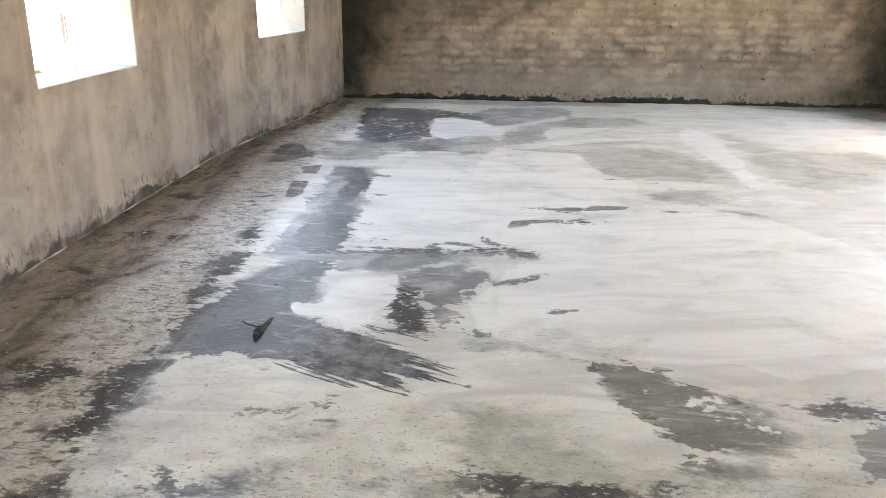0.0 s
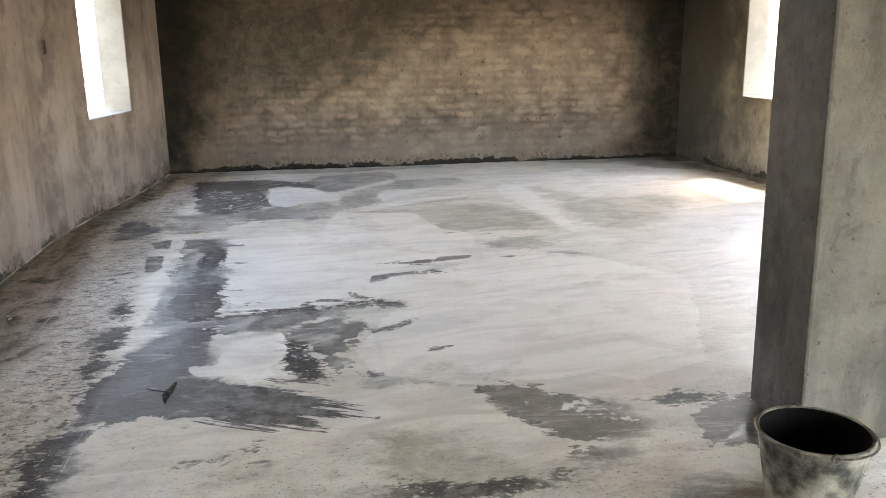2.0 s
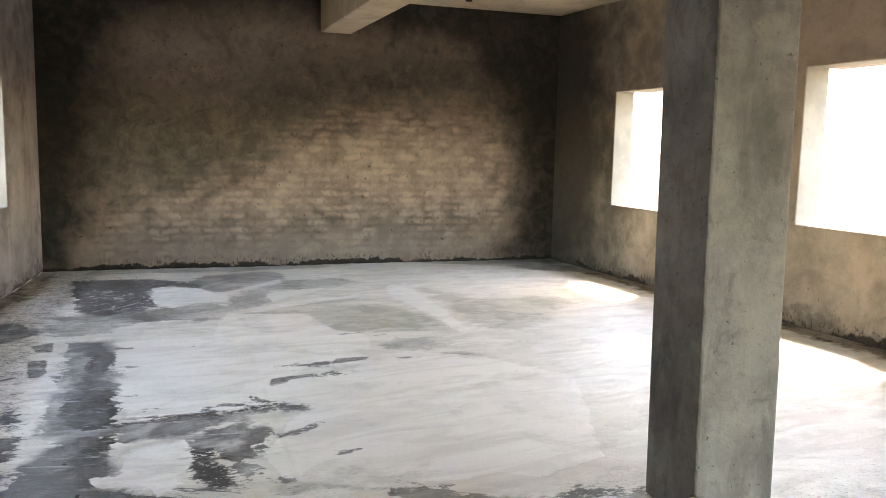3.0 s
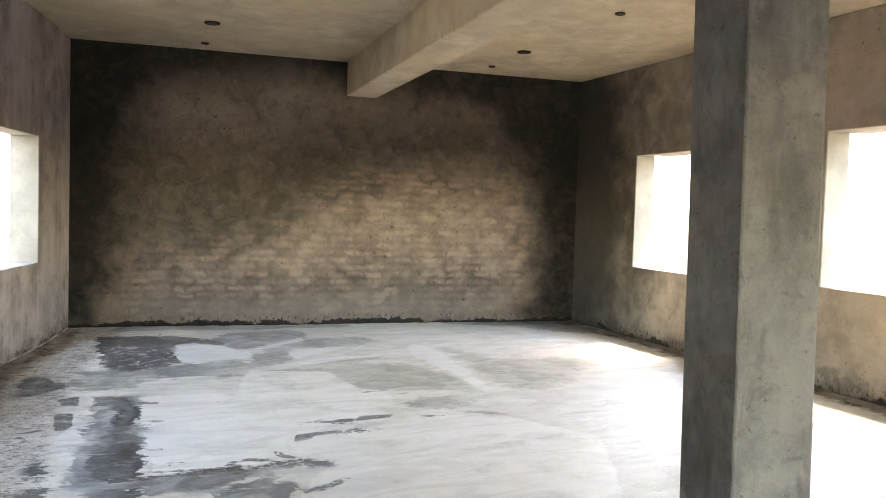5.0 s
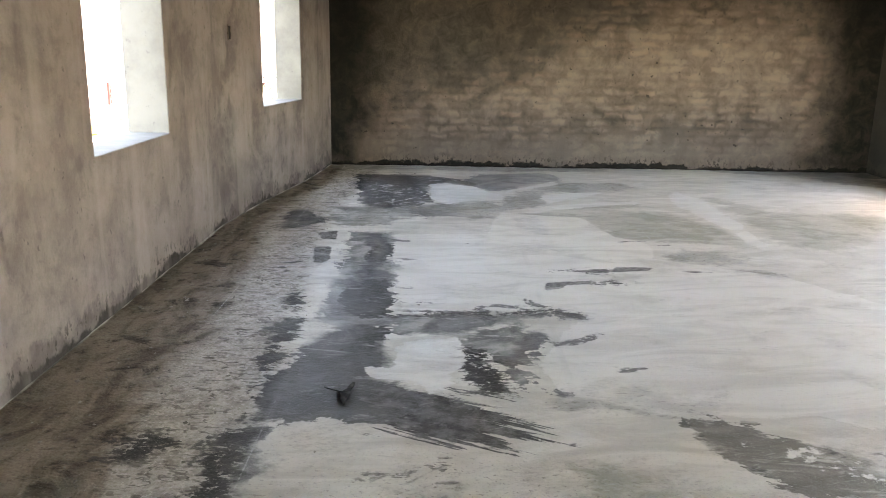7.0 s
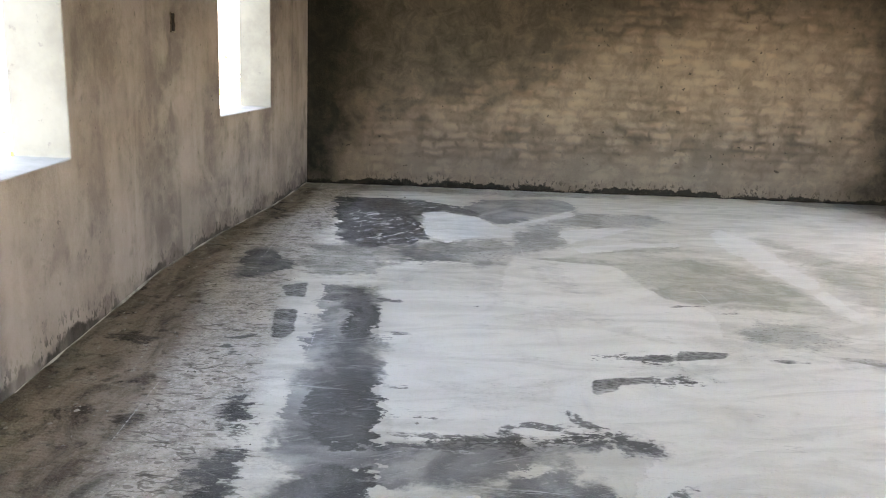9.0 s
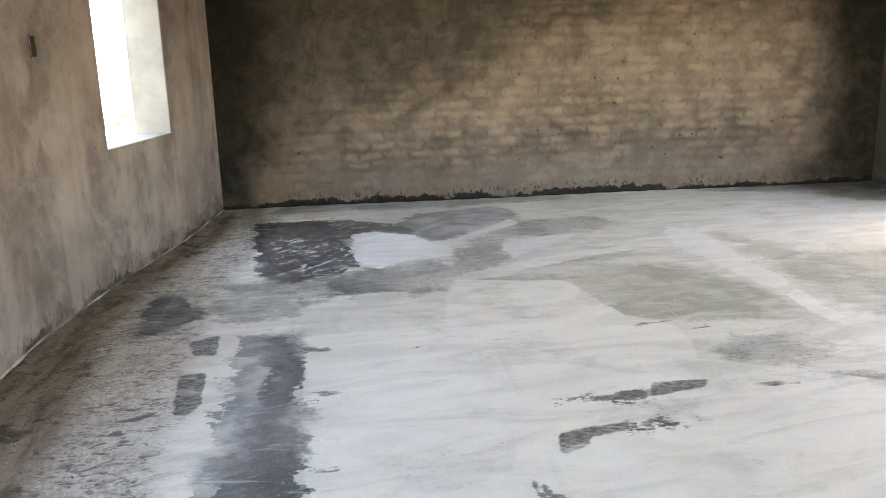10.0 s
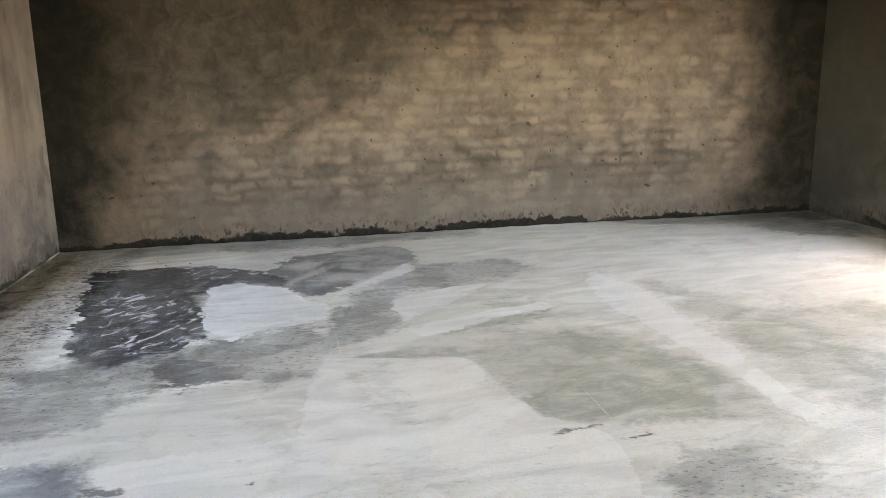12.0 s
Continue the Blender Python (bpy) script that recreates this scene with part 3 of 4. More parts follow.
stain("white", "-0.62,8.02 -0.45,8.09 -0.17,7.91 -0.04,7.63 0.04,7.56 0.26,7.86 0.65,8.35 0.70,8.25 0.65,8.13 0.42,7.91 0.21,7.76 0.08,7.52 0.05,7.23 -0.10,7.19 -0.33,7.12 -0.43,7.00 -0.56,7.09 -0.63,7.58")
stain("white", "0.44,7.52 0.74,7.64 1.08,7.73 0.94,7.55 0.65,7.27 0.45,7.09 0.42,7.25")
stain("white", "0.46,6.95 0.60,7.05 0.98,7.19 1.27,7.23 1.31,7.14 0.89,7.00 0.63,6.87 0.49,6.82")
stain("scratch", "-1.21,8.09 -0.79,7.91 -0.62,7.46 -0.62,7.04 -0.80,6.83 -1.04,6.84 -1.16,7.25")
stain("scratch", "-0.84,8.61 -0.30,8.36 -0.38,8.08 -0.67,8.13")
stain("olive", "0.56,6.87 0.89,7.02 1.23,7.12 1.39,6.95 1.11,6.95 0.81,6.85 0.61,6.80")
stain("olive", "0.66,6.53 0.98,6.78 1.36,6.73 1.53,6.54 1.68,6.09 1.73,5.75 1.62,5.59 1.40,5.61 1.17,5.67 0.93,5.70 0.78,5.79 0.73,6.07 0.69,6.32")
stain("olive", "0.11,6.64 0.23,6.67 0.60,6.63 0.66,6.51 0.57,6.51 0.38,6.54 0.13,6.58")
stain("olive", "1.04,5.32 1.24,5.41 1.46,5.45 1.53,5.33 1.31,5.07 1.10,5.08 1.02,5.18")
stain("olive", "2.01,6.67 2.48,6.85 3.07,6.87 3.32,6.61 2.24,5.40 2.10,5.53 1.99,5.88 1.96,6.26")
stain("damp", "0.14,6.44 0.25,6.50 0.28,6.17 0.25,5.87 0.22,5.92 0.15,6.22")
stain("damp", "1.10,5.30 1.23,5.30 1.31,5.22 1.18,5.14 1.07,5.18")
stain("damp", "-1.41,6.47 -1.18,6.74 -0.83,6.32 -1.00,6.19 -1.21,6.15 -1.33,6.14")
stain("damp", "0.17,5.59 0.32,5.58 0.42,5.44 0.30,5.34 0.16,5.42")
stain("chalk", "1.97,7.90 1.94,7.39 1.88,6.45 1.81,5.83 1.93,5.52 1.93,5.04 1.81,4.91 1.76,5.36 1.71,5.95 1.73,6.80 1.77,7.72")
stain("thin", "0.76,5.65 0.97,5.68 0.97,5.66 0.75,5.63")
stain("thin", "1.03,5.55 1.19,5.58 1.19,5.57 1.03,5.52")
stain("thin", "-0.62,7.46 -0.35,7.71 -0.17,7.82 -0.17,7.79 -0.34,7.66 -0.60,7.39")
stain("thin", "-0.87,5.61 -0.72,5.58 -0.71,5.55 -0.86,5.58")
stain("mid", "-1.75,6.64 -1.59,6.60 -1.50,6.40 -1.43,6.21 -1.46,6.06 -1.59,5.96 -1.73,5.88 -1.76,6.05 -1.77,6.37")
stain("mid", "-1.17,5.78 -1.03,5.87 -0.96,5.54 -0.95,5.11 -0.93,4.77 -0.98,4.64 -1.04,4.66 -1.08,4.96 -1.11,5.35")
stain("dark", "-1.05,5.78 -0.92,5.82 -0.88,5.64 -0.89,5.49 -0.83,5.45 -0.82,5.31 -0.84,5.18 -0.85,5.07 -0.83,4.95 -0.85,4.83 -0.84,4.61 -0.84,4.54 -1.01,4.58 -1.01,4.87 -1.00,5.22 -1.00,5.43")
stain("damp", "-1.41,6.71 -1.20,6.81 -0.90,6.53 -0.93,6.09 -1.17,5.99 -1.32,6.10")
stain("thin", "-0.87,5.57 -0.72,5.57 -0.72,5.54 -0.87,5.54")
stain("thin", "-0.80,5.08 -0.68,5.05 -0.68,5.03 -0.80,5.05")
stain("skim", "-0.01,6.65 0.38,6.54 0.57,6.52 0.65,6.46 0.69,6.30 0.72,6.05 0.78,5.79 0.92,5.69 0.99,5.50 0.89,5.04 0.80,4.91 0.41,4.90 0.06,4.92 -0.13,5.41 -0.14,6.05")
stain("skim", "-0.84,5.66 -0.19,5.62 0.14,4.94 0.04,4.32 -0.15,4.05 -0.51,4.04 -0.74,3.98 -0.73,4.28 -0.83,4.88")
stain("speck", "0.16,4.85 0.40,4.89 0.56,4.88 0.53,4.78 0.34,4.77 0.16,4.80")
stain("damp", "1.05,5.30 1.20,5.36 1.10,5.13 0.98,5.07")
stain("damp", "0.29,4.71 0.54,4.76 0.74,4.74 0.65,4.58 0.39,4.58")
stain("damp", "1.22,4.87 1.42,4.92 1.67,4.88 1.57,4.74 1.35,4.79")
stain("bar", "0.12,4.55 0.22,4.58 0.31,4.59 0.40,4.61 0.38,4.54 0.29,4.52 0.22,4.50 0.19,4.44 0.10,4.40 0.08,4.42")
stain("bar", "0.60,4.94 0.70,4.94 0.85,4.93 0.80,4.86 0.66,4.83 0.55,4.80 0.56,4.84")
stain("bar", "0.27,4.83 0.43,4.85 0.56,4.86 0.54,4.80 0.36,4.79 0.26,4.80")
stain("speck", "0.38,4.61 0.52,4.61 0.62,4.57 0.46,4.50 0.34,4.52")
stain("bar", "1.01,4.86 1.22,4.86 1.20,4.82 0.99,4.84")
stain("bar", "-1.42,5.77 -1.28,5.86 -1.25,5.56 -1.36,5.58")
stain("bar", "-1.38,5.34 -1.27,5.37 -1.23,5.05 -1.27,4.94 -1.32,4.95 -1.36,5.18")
stain("dark", "-1.74,6.59 -1.58,6.58 -1.44,6.21 -1.47,6.05 -1.58,5.94 -1.69,5.88 -1.76,6.33")
stain("mid", "-1.10,5.83 -0.89,5.79 -0.84,5.32 -0.88,5.17 -0.80,4.99 -0.83,4.75 -0.84,4.41 -0.76,4.17 -0.75,3.96 -0.77,3.75 -1.01,3.70 -1.15,3.87 -1.13,4.31 -1.14,4.73 -1.17,5.47")
stain("dark", "-1.11,3.62 -0.91,3.77 -0.77,3.73 -0.76,3.48 -0.71,3.24 -0.83,3.20 -0.79,3.09 -0.69,3.05 -0.56,2.97 -0.60,2.81 -0.68,2.69 -0.81,2.67 -0.97,2.69 -1.09,2.64 -1.22,2.67 -1.26,2.79 -1.25,3.09 -1.16,3.25")
stain("finger", "-0.72,3.02 -0.56,2.98 -0.40,2.90 -0.25,2.76 -0.30,2.71 -0.14,2.62 -0.27,2.56 -0.27,2.48 -0.47,2.51 -0.60,2.58 -0.70,2.65 -0.78,2.83")
stain("mid", "-0.77,3.87 -0.48,3.94 -0.22,3.91 -0.46,3.64 -0.73,3.62")
stain("mid", "-0.43,3.61 -0.18,3.72 -0.01,3.71 0.02,3.62 -0.10,3.42 -0.15,3.21 -0.11,3.03 -0.01,2.95 -0.17,2.97 -0.23,3.11 -0.27,3.27 -0.31,3.41 -0.41,3.45")
stain("speck", "-0.49,3.49 -0.30,3.46 -0.23,3.13 -0.21,2.96 -0.36,2.95 -0.43,3.12")
stain("speck", "-1.34,3.69 -1.21,3.96 -1.17,3.57 -1.24,3.35 -1.21,3.12 -1.26,2.95 -1.29,2.89 -1.34,3.38")
stain("speck", "-1.38,4.19 -1.25,4.23 -1.22,3.94 -1.33,3.90")
stain("white", "-0.83,3.19 -0.76,3.20 -0.70,3.17 -0.70,3.08 -0.79,3.09")
stain("white", "-0.74,3.46 -0.67,3.55 -0.44,3.61 -0.42,3.45 -0.41,3.28 -0.47,3.15 -0.46,3.02 -0.56,2.94 -0.67,3.07 -0.72,3.20")
stain("thin", "0.01,3.53 0.15,3.59 0.30,3.71 0.30,3.67 0.16,3.54 0.02,3.50")
stain("thin", "-0.75,4.03 -0.30,4.01 0.14,3.96 0.13,3.93 -0.31,3.97 -0.75,3.98")
stain("thin", "-0.33,4.09 -0.21,4.14 -0.03,4.06 0.23,3.97 0.22,3.94 -0.04,4.01 -0.21,4.09 -0.33,4.04")
stain("thin", "-0.07,4.23 -0.02,4.19 0.14,4.00 0.12,3.98 -0.04,4.13")
stain("thin", "-0.03,3.58 0.10,3.57 0.25,3.69 0.25,3.67 0.10,3.53 -0.03,3.55")
stain("thin", "-0.17,2.98 -0.01,2.96 -0.02,2.94 -0.15,2.96")
stain("speck", "-0.77,2.31 -0.59,2.35 -0.50,2.39 -0.50,2.37 -0.66,2.29 -0.77,2.27")
stain("skim", "-0.96,5.74 0.51,5.91 0.83,5.21 1.60,4.77 2.04,4.14 1.47,2.80 1.09,2.68 0.92,2.77 0.40,2.75 -0.02,2.96 -0.08,3.25 0.09,3.69 0.27,3.96 0.09,4.03 -0.66,3.95 -0.79,4.34 -0.81,5.25")
stain("patch", "0.38,2.75 0.45,2.52 0.52,2.36 0.60,2.22 0.63,2.15 0.75,2.18 0.88,2.20 0.98,2.27 0.95,2.36 0.91,2.49 0.80,2.50 0.74,2.60 0.66,2.70 0.54,2.76")
stain("patch", "0.60,2.10 0.70,2.13 0.80,2.10 0.74,2.02 0.64,2.02")
for k in range(9):
    sx, sy, reach = 0.56 + 0.042 * k, 2.56 - 0.024 * k + 0.03 * (k % 3), 0.05 + 0.025 * (k % 4)
    STAINS["white"].append([(sx, sy), (sx + 0.016, sy + 0.008), (sx + 0.012 + 0.6 * reach, sy - reach), (sx + 0.6 * reach, sy - reach - 0.006)])
stain("dark", "-1.03,4.95 -0.90,5.00 -0.86,4.80 -0.84,4.60 -0.80,4.41 -0.76,4.17 -0.75,3.90 -0.93,3.88 -1.04,3.92 -1.06,4.30")
stain("thin", "0.84,2.52 0.90,2.45 0.98,2.34 0.97,2.33 0.88,2.43 0.83,2.51")
# grey damp patch by the column, with the column's shadow painted into it
stain("patch", "1.14,2.33 1.29,2.41 1.46,2.45 1.46,2.05 1.27,2.02 1.15,2.09 1.14,2.20")
stain("mid", "1.15,2.10 1.30,2.20 1.42,2.26 1.44,2.05 1.27,2.02")
stain("dark", "1.18,2.09 1.30,2.17 1.44,2.24 1.46,2.03 1.27,2.00")
stain("speck", "1.04,2.47 1.21,2.53 1.42,2.53 1.42,2.45 1.24,2.39 1.13,2.36")
stain("olive", "-0.10,2.38 0.03,2.41 0.19,2.27 0.32,2.16 0.42,2.13 0.58,2.06 0.62,1.96 0.44,1.90 0.24,1.90 -0.04,1.96 -0.09,2.20")
stain("speck", "-0.06,2.02 0.24,1.98 0.55,2.00 0.56,1.92 0.24,1.87 -0.04,1.90")
stain("patch", "0.80,1.70 0.89,1.82 1.05,1.84 1.18,1.81 1.20,1.66")
stain("mid", "-0.77,3.90 -0.57,3.96 -0.15,4.00 0.05,4.05 0.16,4.01 0.22,3.94 0.02,3.89 -0.28,3.83 -0.46,3.76 -0.50,3.65 -0.73,3.63")
stain("speck", "-0.77,3.92 -0.50,3.99 -0.15,4.04 0.05,4.09 0.22,3.95 0.02,3.91 -0.28,3.90")
# far wall's foot and north-east corner: shade, with some damp, painted as darker floor
stain("damp", "-1.78,9.40 -1.70,9.05 -1.20,8.98 -0.50,9.02 0.30,8.96 0.80,9.10 1.30,9.08 1.60,9.40")
stain("damp", "2.60,9.20 3.00,9.02 3.50,8.95 3.70,8.60 4.00,8.30 4.30,8.20 4.60,8.00 4.60,9.40 2.60,9.40")
stain("mid", "3.60,9.15 4.00,8.85 4.25,8.50 4.60,8.30 4.60,9.40 3.60,9.40")
stain("mid", "-0.79,6.76 -0.64,6.76 -0.36,6.60 -0.40,6.44 -0.66,6.43 -0.77,6.56")
stain("dark", "-1.34,3.68 -1.30,3.84 -1.24,3.85 -1.22,3.65 -1.26,3.49 -1.27,3.29 -1.24,3.09 -1.24,2.90 -1.25,2.78 -1.28,2.81 -1.28,2.98 -1.31,3.26 -1.35,3.48")
stain("dark", "-1.38,4.16 -1.31,4.29 -1.27,4.14 -1.32,4.01")
stain("thin", "-1.25,2.76 -1.23,2.74 -1.29,2.48 -1.33,2.33 -1.35,2.37 -1.31,2.55")
stain("thin", "-1.41,2.48 -1.20,2.49 -1.19,2.46 -1.40,2.44")
stain("speck", "-1.31,2.62 -1.21,2.69 -1.15,2.50 -1.18,2.33 -1.21,2.19 -1.27,2.17 -1.31,2.40")
stain("bar", "-0.75,2.28 -0.68,2.31 -0.67,2.30 -0.74,2.25")
stain("bar", "-0.61,2.26 -0.58,2.30 -0.57,2.29 -0.59,2.25")
stain("bar", "-0.57,2.32 -0.49,2.37 -0.49,2.36 -0.56,2.31")
stain("bar", "-0.68,2.23 -0.59,2.26 -0.59,2.24 -0.67,2.22")
stain("bar", "-0.53,2.26 -0.45,2.26 -0.45,2.25 -0.53,2.25")
stain("thin", "0.37,2.75 0.45,2.54 0.45,2.55 0.39,2.77")
stain("thin", "0.52,2.36 0.60,2.27 0.64,2.15 0.65,2.16 0.61,2.28 0.53,2.38")
stain("bar", "-0.57,3.96 -0.44,3.97 -0.28,3.95 -0.28,3.92 -0.55,3.92")
stain("bar", "-0.05,4.24 0.00,4.19 -0.00,4.17 -0.04,4.20")
stain("bar", "-0.29,4.03 -0.16,4.00 -0.16,3.99 -0.28,4.01")
stain("thin", "-0.87,5.58 -0.72,5.57 -0.72,5.53 -0.85,5.54")
stain("thin", "-0.80,5.08 -0.68,5.06 -0.68,5.04 -0.80,5.05")
stain("thin", "-0.80,4.43 -0.67,4.43 -0.67,4.41 -0.79,4.40")
stain("thin", "-0.76,4.17 -0.56,4.16 -0.56,4.14 -0.76,4.14")
stain("white", "1.81,7.83 1.91,7.36 1.92,6.90 1.91,6.51 1.90,6.19 1.75,6.07 1.68,6.26 1.66,6.62 1.60,7.00 1.62,7.50")
stain("skim", "1.85,6.05 1.85,5.79 1.85,5.54 1.74,5.49 1.71,5.68 1.74,5.98")
stain("olive", "2.03,7.46 2.23,7.15 2.39,6.58 2.29,6.02 2.05,5.57 1.97,5.70 1.99,6.24 1.99,6.83")
stain("damp", "1.10,5.38 1.26,5.41 1.39,5.34 1.45,5.20 1.31,5.05 1.00,5.12")
stain("damp", "-0.06,2.93 0.34,3.00 0.63,2.85 0.50,2.77 0.18,2.81 -0.08,2.83")
stain("mid", "-1.20,2.37 -1.21,2.65 -1.17,2.65 -1.11,2.38 -1.09,1.86 -1.14,1.86")
stain("mid", "-0.89,1.91 -0.72,1.95 -0.59,1.91 -0.63,1.88 -0.81,1.86 -0.93,1.79")
stain("speck", "-1.29,2.03 -1.20,2.10 -1.14,2.01 -1.24,1.96")
stain("speck", "-1.28,1.85 -1.15,1.96 -1.10,1.89 -1.21,1.77 -1.27,1.76")
stain("thin", "-1.35,2.51 -1.32,2.68 -1.30,2.66 -1.33,2.49")
stain("thin", "-1.37,2.49 -1.20,2.46 -1.20,2.44 -1.36,2.47")
stain("thin", "-1.30,2.63 -1.22,2.61 -1.21,2.59 -1.29,2.61")
stain("speck", "-1.38,2.54 -1.20,2.69 -1.14,2.60 -1.19,2.39 -1.33,2.48")
stain("speck", "-1.70,2.46 -1.51,2.57 -1.38,2.49 -1.51,2.36 -1.60,2.31")
stain("speck", "-1.38,2.12 -1.23,2.27 -1.13,2.14 -1.24,2.00")
stain("speck", "-1.02,1.90 -0.89,1.97 -0.66,1.88 -0.82,1.81 -0.97,1.80")
stain("mid", "-1.26,2.59 -1.24,2.79 -1.12,2.61 -1.14,2.35 -1.13,2.21 -1.16,2.20")
stain("mid", "-1.03,1.85 -0.88,1.95 -0.65,1.86 -0.67,1.83 -1.01,1.80")
stain("damp", "-0.66,1.88 -0.39,1.96 -0.07,1.96 -0.07,1.88 -0.64,1.83")
for sx, sy, sr in ((-1.50, 4.92, 0.024), (-1.47, 4.92, 0.026), (-1.50, 4.81, 0.032), (-1.44, 4.95, 0.022), (-1.46, 4.73, 0.026), (-1.42, 4.96, 0.020), (-1.54, 5.15, 0.016), (-1.41, 4.97, 0.020), (-0.32, 5.52, 0.014), (-0.28, 5.21, 0.014)):
    STAINS["spot"].append([(sx + 1.25 * sr * math.cos(a), sy + 0.9 * sr * math.sin(a)) for a in (math.tau * k / 7 for k in range(7))])
for sx, sy, sr in ((-0.05, 2.52, 0.012), (0.02, 2.54, 0.010), (-1.05, 3.58, 0.014), (0.30, 3.22, 0.030), (0.36, 3.24, 0.018), (0.27, 3.20, 0.016), (1.04, 3.70, 0.012)):
    STAINS["spot"].append([(sx + 1.6 * sr * math.cos(a), sy + 0.8 * sr * math.sin(a)) for a in (math.tau * k / 6 for k in range(6))])


def floor_fields(x, y):
    fields = {}
    for key, outlines in STAINS.items():
        d = np.full(x.shape, -1.0)
        for outline in outlines:
            d = np.maximum(d, inside(x, y, outline))
        fields[key] = d
    off = x - west_x(y)
    fields["brown"] = 0.54 + 0.13 * np.clip(3.0 - y, 0, 1) - 0.075 * np.clip(y - 3.2, 0, 5) - off + 0.06 * np.sin(y * 1.7)
    # dirt strip along the east wall that also paints in its shade
    fields["brown"] = np.maximum(fields["brown"], 0.26 - (east_x(y) - x) + 0.03 * np.sin(y * 2.3))
    fields["sandy"] = np.minimum(0.98 - off - 0.075 * np.clip(y - 3.2, 0, 5), off + 1)
    fields["worn"] = np.clip(2.35 - y, -1, 1) * np.clip((x + 1.6) / 0.5, 0, 1)
    fields["seam"] = np.min([np.abs(x - s - 0.012 * (y - 5)) for s in (-1.66, -1.13, 0.05, 1.02, 2.06, 3.2)], axis=0)
    return fields


def floor_place(x, y):
    z = 0.004 * np.sin(x * 2.1 + 0.7 * y) * np.sin(y * 1.3 - 0.4) - 0.004
    edge = np.clip(1 - (x - west_x(y)) / 0.10, 0, 1) + np.clip(1 - (FAR - y) / 0.10, 0, 1)
    return x, y, z + 0.006 * edge * (0.6 + 0.4 * np.sin(23 * (x + y)))


floor = grid_sheet("floor", np.arange(-2.30, 5.31, 0.03), np.arange(NEAR - 0.1, FAR + 0.06, 0.03), floor_place, floor_fields, FLOOR)
tagged(floor, "pale trowelled cement floor with dark slurry stains", "floor", kind="structure")

west_windows = [(3.77, 4.87, 0.81, 2.02), (7.03, 8.045, 0.817, 2.02)]
east_windows = [(-2.45, -0.35, 0.02, 2.20), (3.99, 5.155, 0.872, 2.212), (6.88, 7.955, 0.832, 2.145)]
wall("wall_west", WEST, -1, 0.25, HEIGHT, west_windows, PLASTER, "unpainted grey cement plaster wall with open window holes")
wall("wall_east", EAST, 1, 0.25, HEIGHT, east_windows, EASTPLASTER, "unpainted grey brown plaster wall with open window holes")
wall("wall_south", [(-2.45, NEAR), (5.45, NEAR)], -1, 0.25, HEIGHT, [(2.1, 3.8, 0.02, 2.15)], PLASTER, "grey cement plaster wall with a doorway")


def far_fields(x, z):
    bare = inside(x, z, [(-1.2, 0.15), (-1.1, 0.8), (-0.4, 1.1), (0.3, 1.25), (1.0, 1.7), (1.5, 2.0), (2.6, 2.0), (3.7, 1.9), (3.9, 1.0), (3.7, 0.3)])
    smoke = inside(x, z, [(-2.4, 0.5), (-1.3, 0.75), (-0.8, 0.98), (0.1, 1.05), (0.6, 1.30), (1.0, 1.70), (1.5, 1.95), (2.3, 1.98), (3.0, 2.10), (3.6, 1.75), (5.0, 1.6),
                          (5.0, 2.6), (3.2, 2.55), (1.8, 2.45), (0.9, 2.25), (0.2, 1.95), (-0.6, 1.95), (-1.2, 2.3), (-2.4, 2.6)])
    # outline of the painted shade along both sides and the top
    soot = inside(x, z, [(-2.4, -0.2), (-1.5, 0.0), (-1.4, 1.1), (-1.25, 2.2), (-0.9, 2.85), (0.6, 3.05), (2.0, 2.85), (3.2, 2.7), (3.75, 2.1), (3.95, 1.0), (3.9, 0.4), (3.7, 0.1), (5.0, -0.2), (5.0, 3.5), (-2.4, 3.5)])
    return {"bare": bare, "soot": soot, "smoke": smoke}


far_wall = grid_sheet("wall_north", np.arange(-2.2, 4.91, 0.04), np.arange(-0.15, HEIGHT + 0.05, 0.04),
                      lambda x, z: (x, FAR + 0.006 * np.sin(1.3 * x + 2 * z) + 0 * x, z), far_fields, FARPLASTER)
thick = far_wall.modifiers.new("thickness", 'SOLIDIFY')
thick.thickness, thick.offset = 0.25, -1
tagged(far_wall, "damp brown grey plaster wall with bricks ghosting through", "wall", kind="structure")

ceiling = new("ceiling", from_bm("ceiling", box_bm(-2.6, 5.6, NEAR - 0.4, FAR + 0.3, HEIGHT, HEIGHT + 0.15), CEILING))
tagged(ceiling, "unpainted warm grey cement plaster ceiling", "ceiling", kind="structure")


def beam_bm():
    bm = bmesh.new()
    rows = [[bm.verts.new((x, y, z)) for x, z in ((a, HEIGHT + 0.02), (a, 2.78), (b, 2.78), (b, HEIGHT + 0.02))]
            for y, a, b in ((NEAR - 0.05, 1.42, 1.84), (FAR + 0.05, 1.30, 1.672))]
    for k in range(4):
        bm.faces.new((rows[0][k], rows[0][(k + 1) % 4], rows[1][(k + 1) % 4], rows[1][k]))
    bm.faces.new(rows[0])
    bm.faces.new(rows[1][::-1])
    return bm


beam = new("ceiling_beam", from_bm("ceiling_beam", beam_bm(), CEILING))
soften(beam, 0.014)
tagged(beam, "plastered concrete beam running under the ceiling", "beam", kind="structure")


def column(name, x, y, wide, deep, turn, lean):
    ob = new(name, from_bm(name, box_bm(0, wide, 0, deep, -0.05, 2.80), COLUMN))
    ob.matrix_world = pose(x, y, 0, 0, lean, turn)
    soften(ob, 0.012)
    return tagged(ob, "square grey plastered concrete column on the cement floor", "column", kind="structure")


column("column", 1.432, 2.031, 0.353, 0.390, -4.8, -0.85)

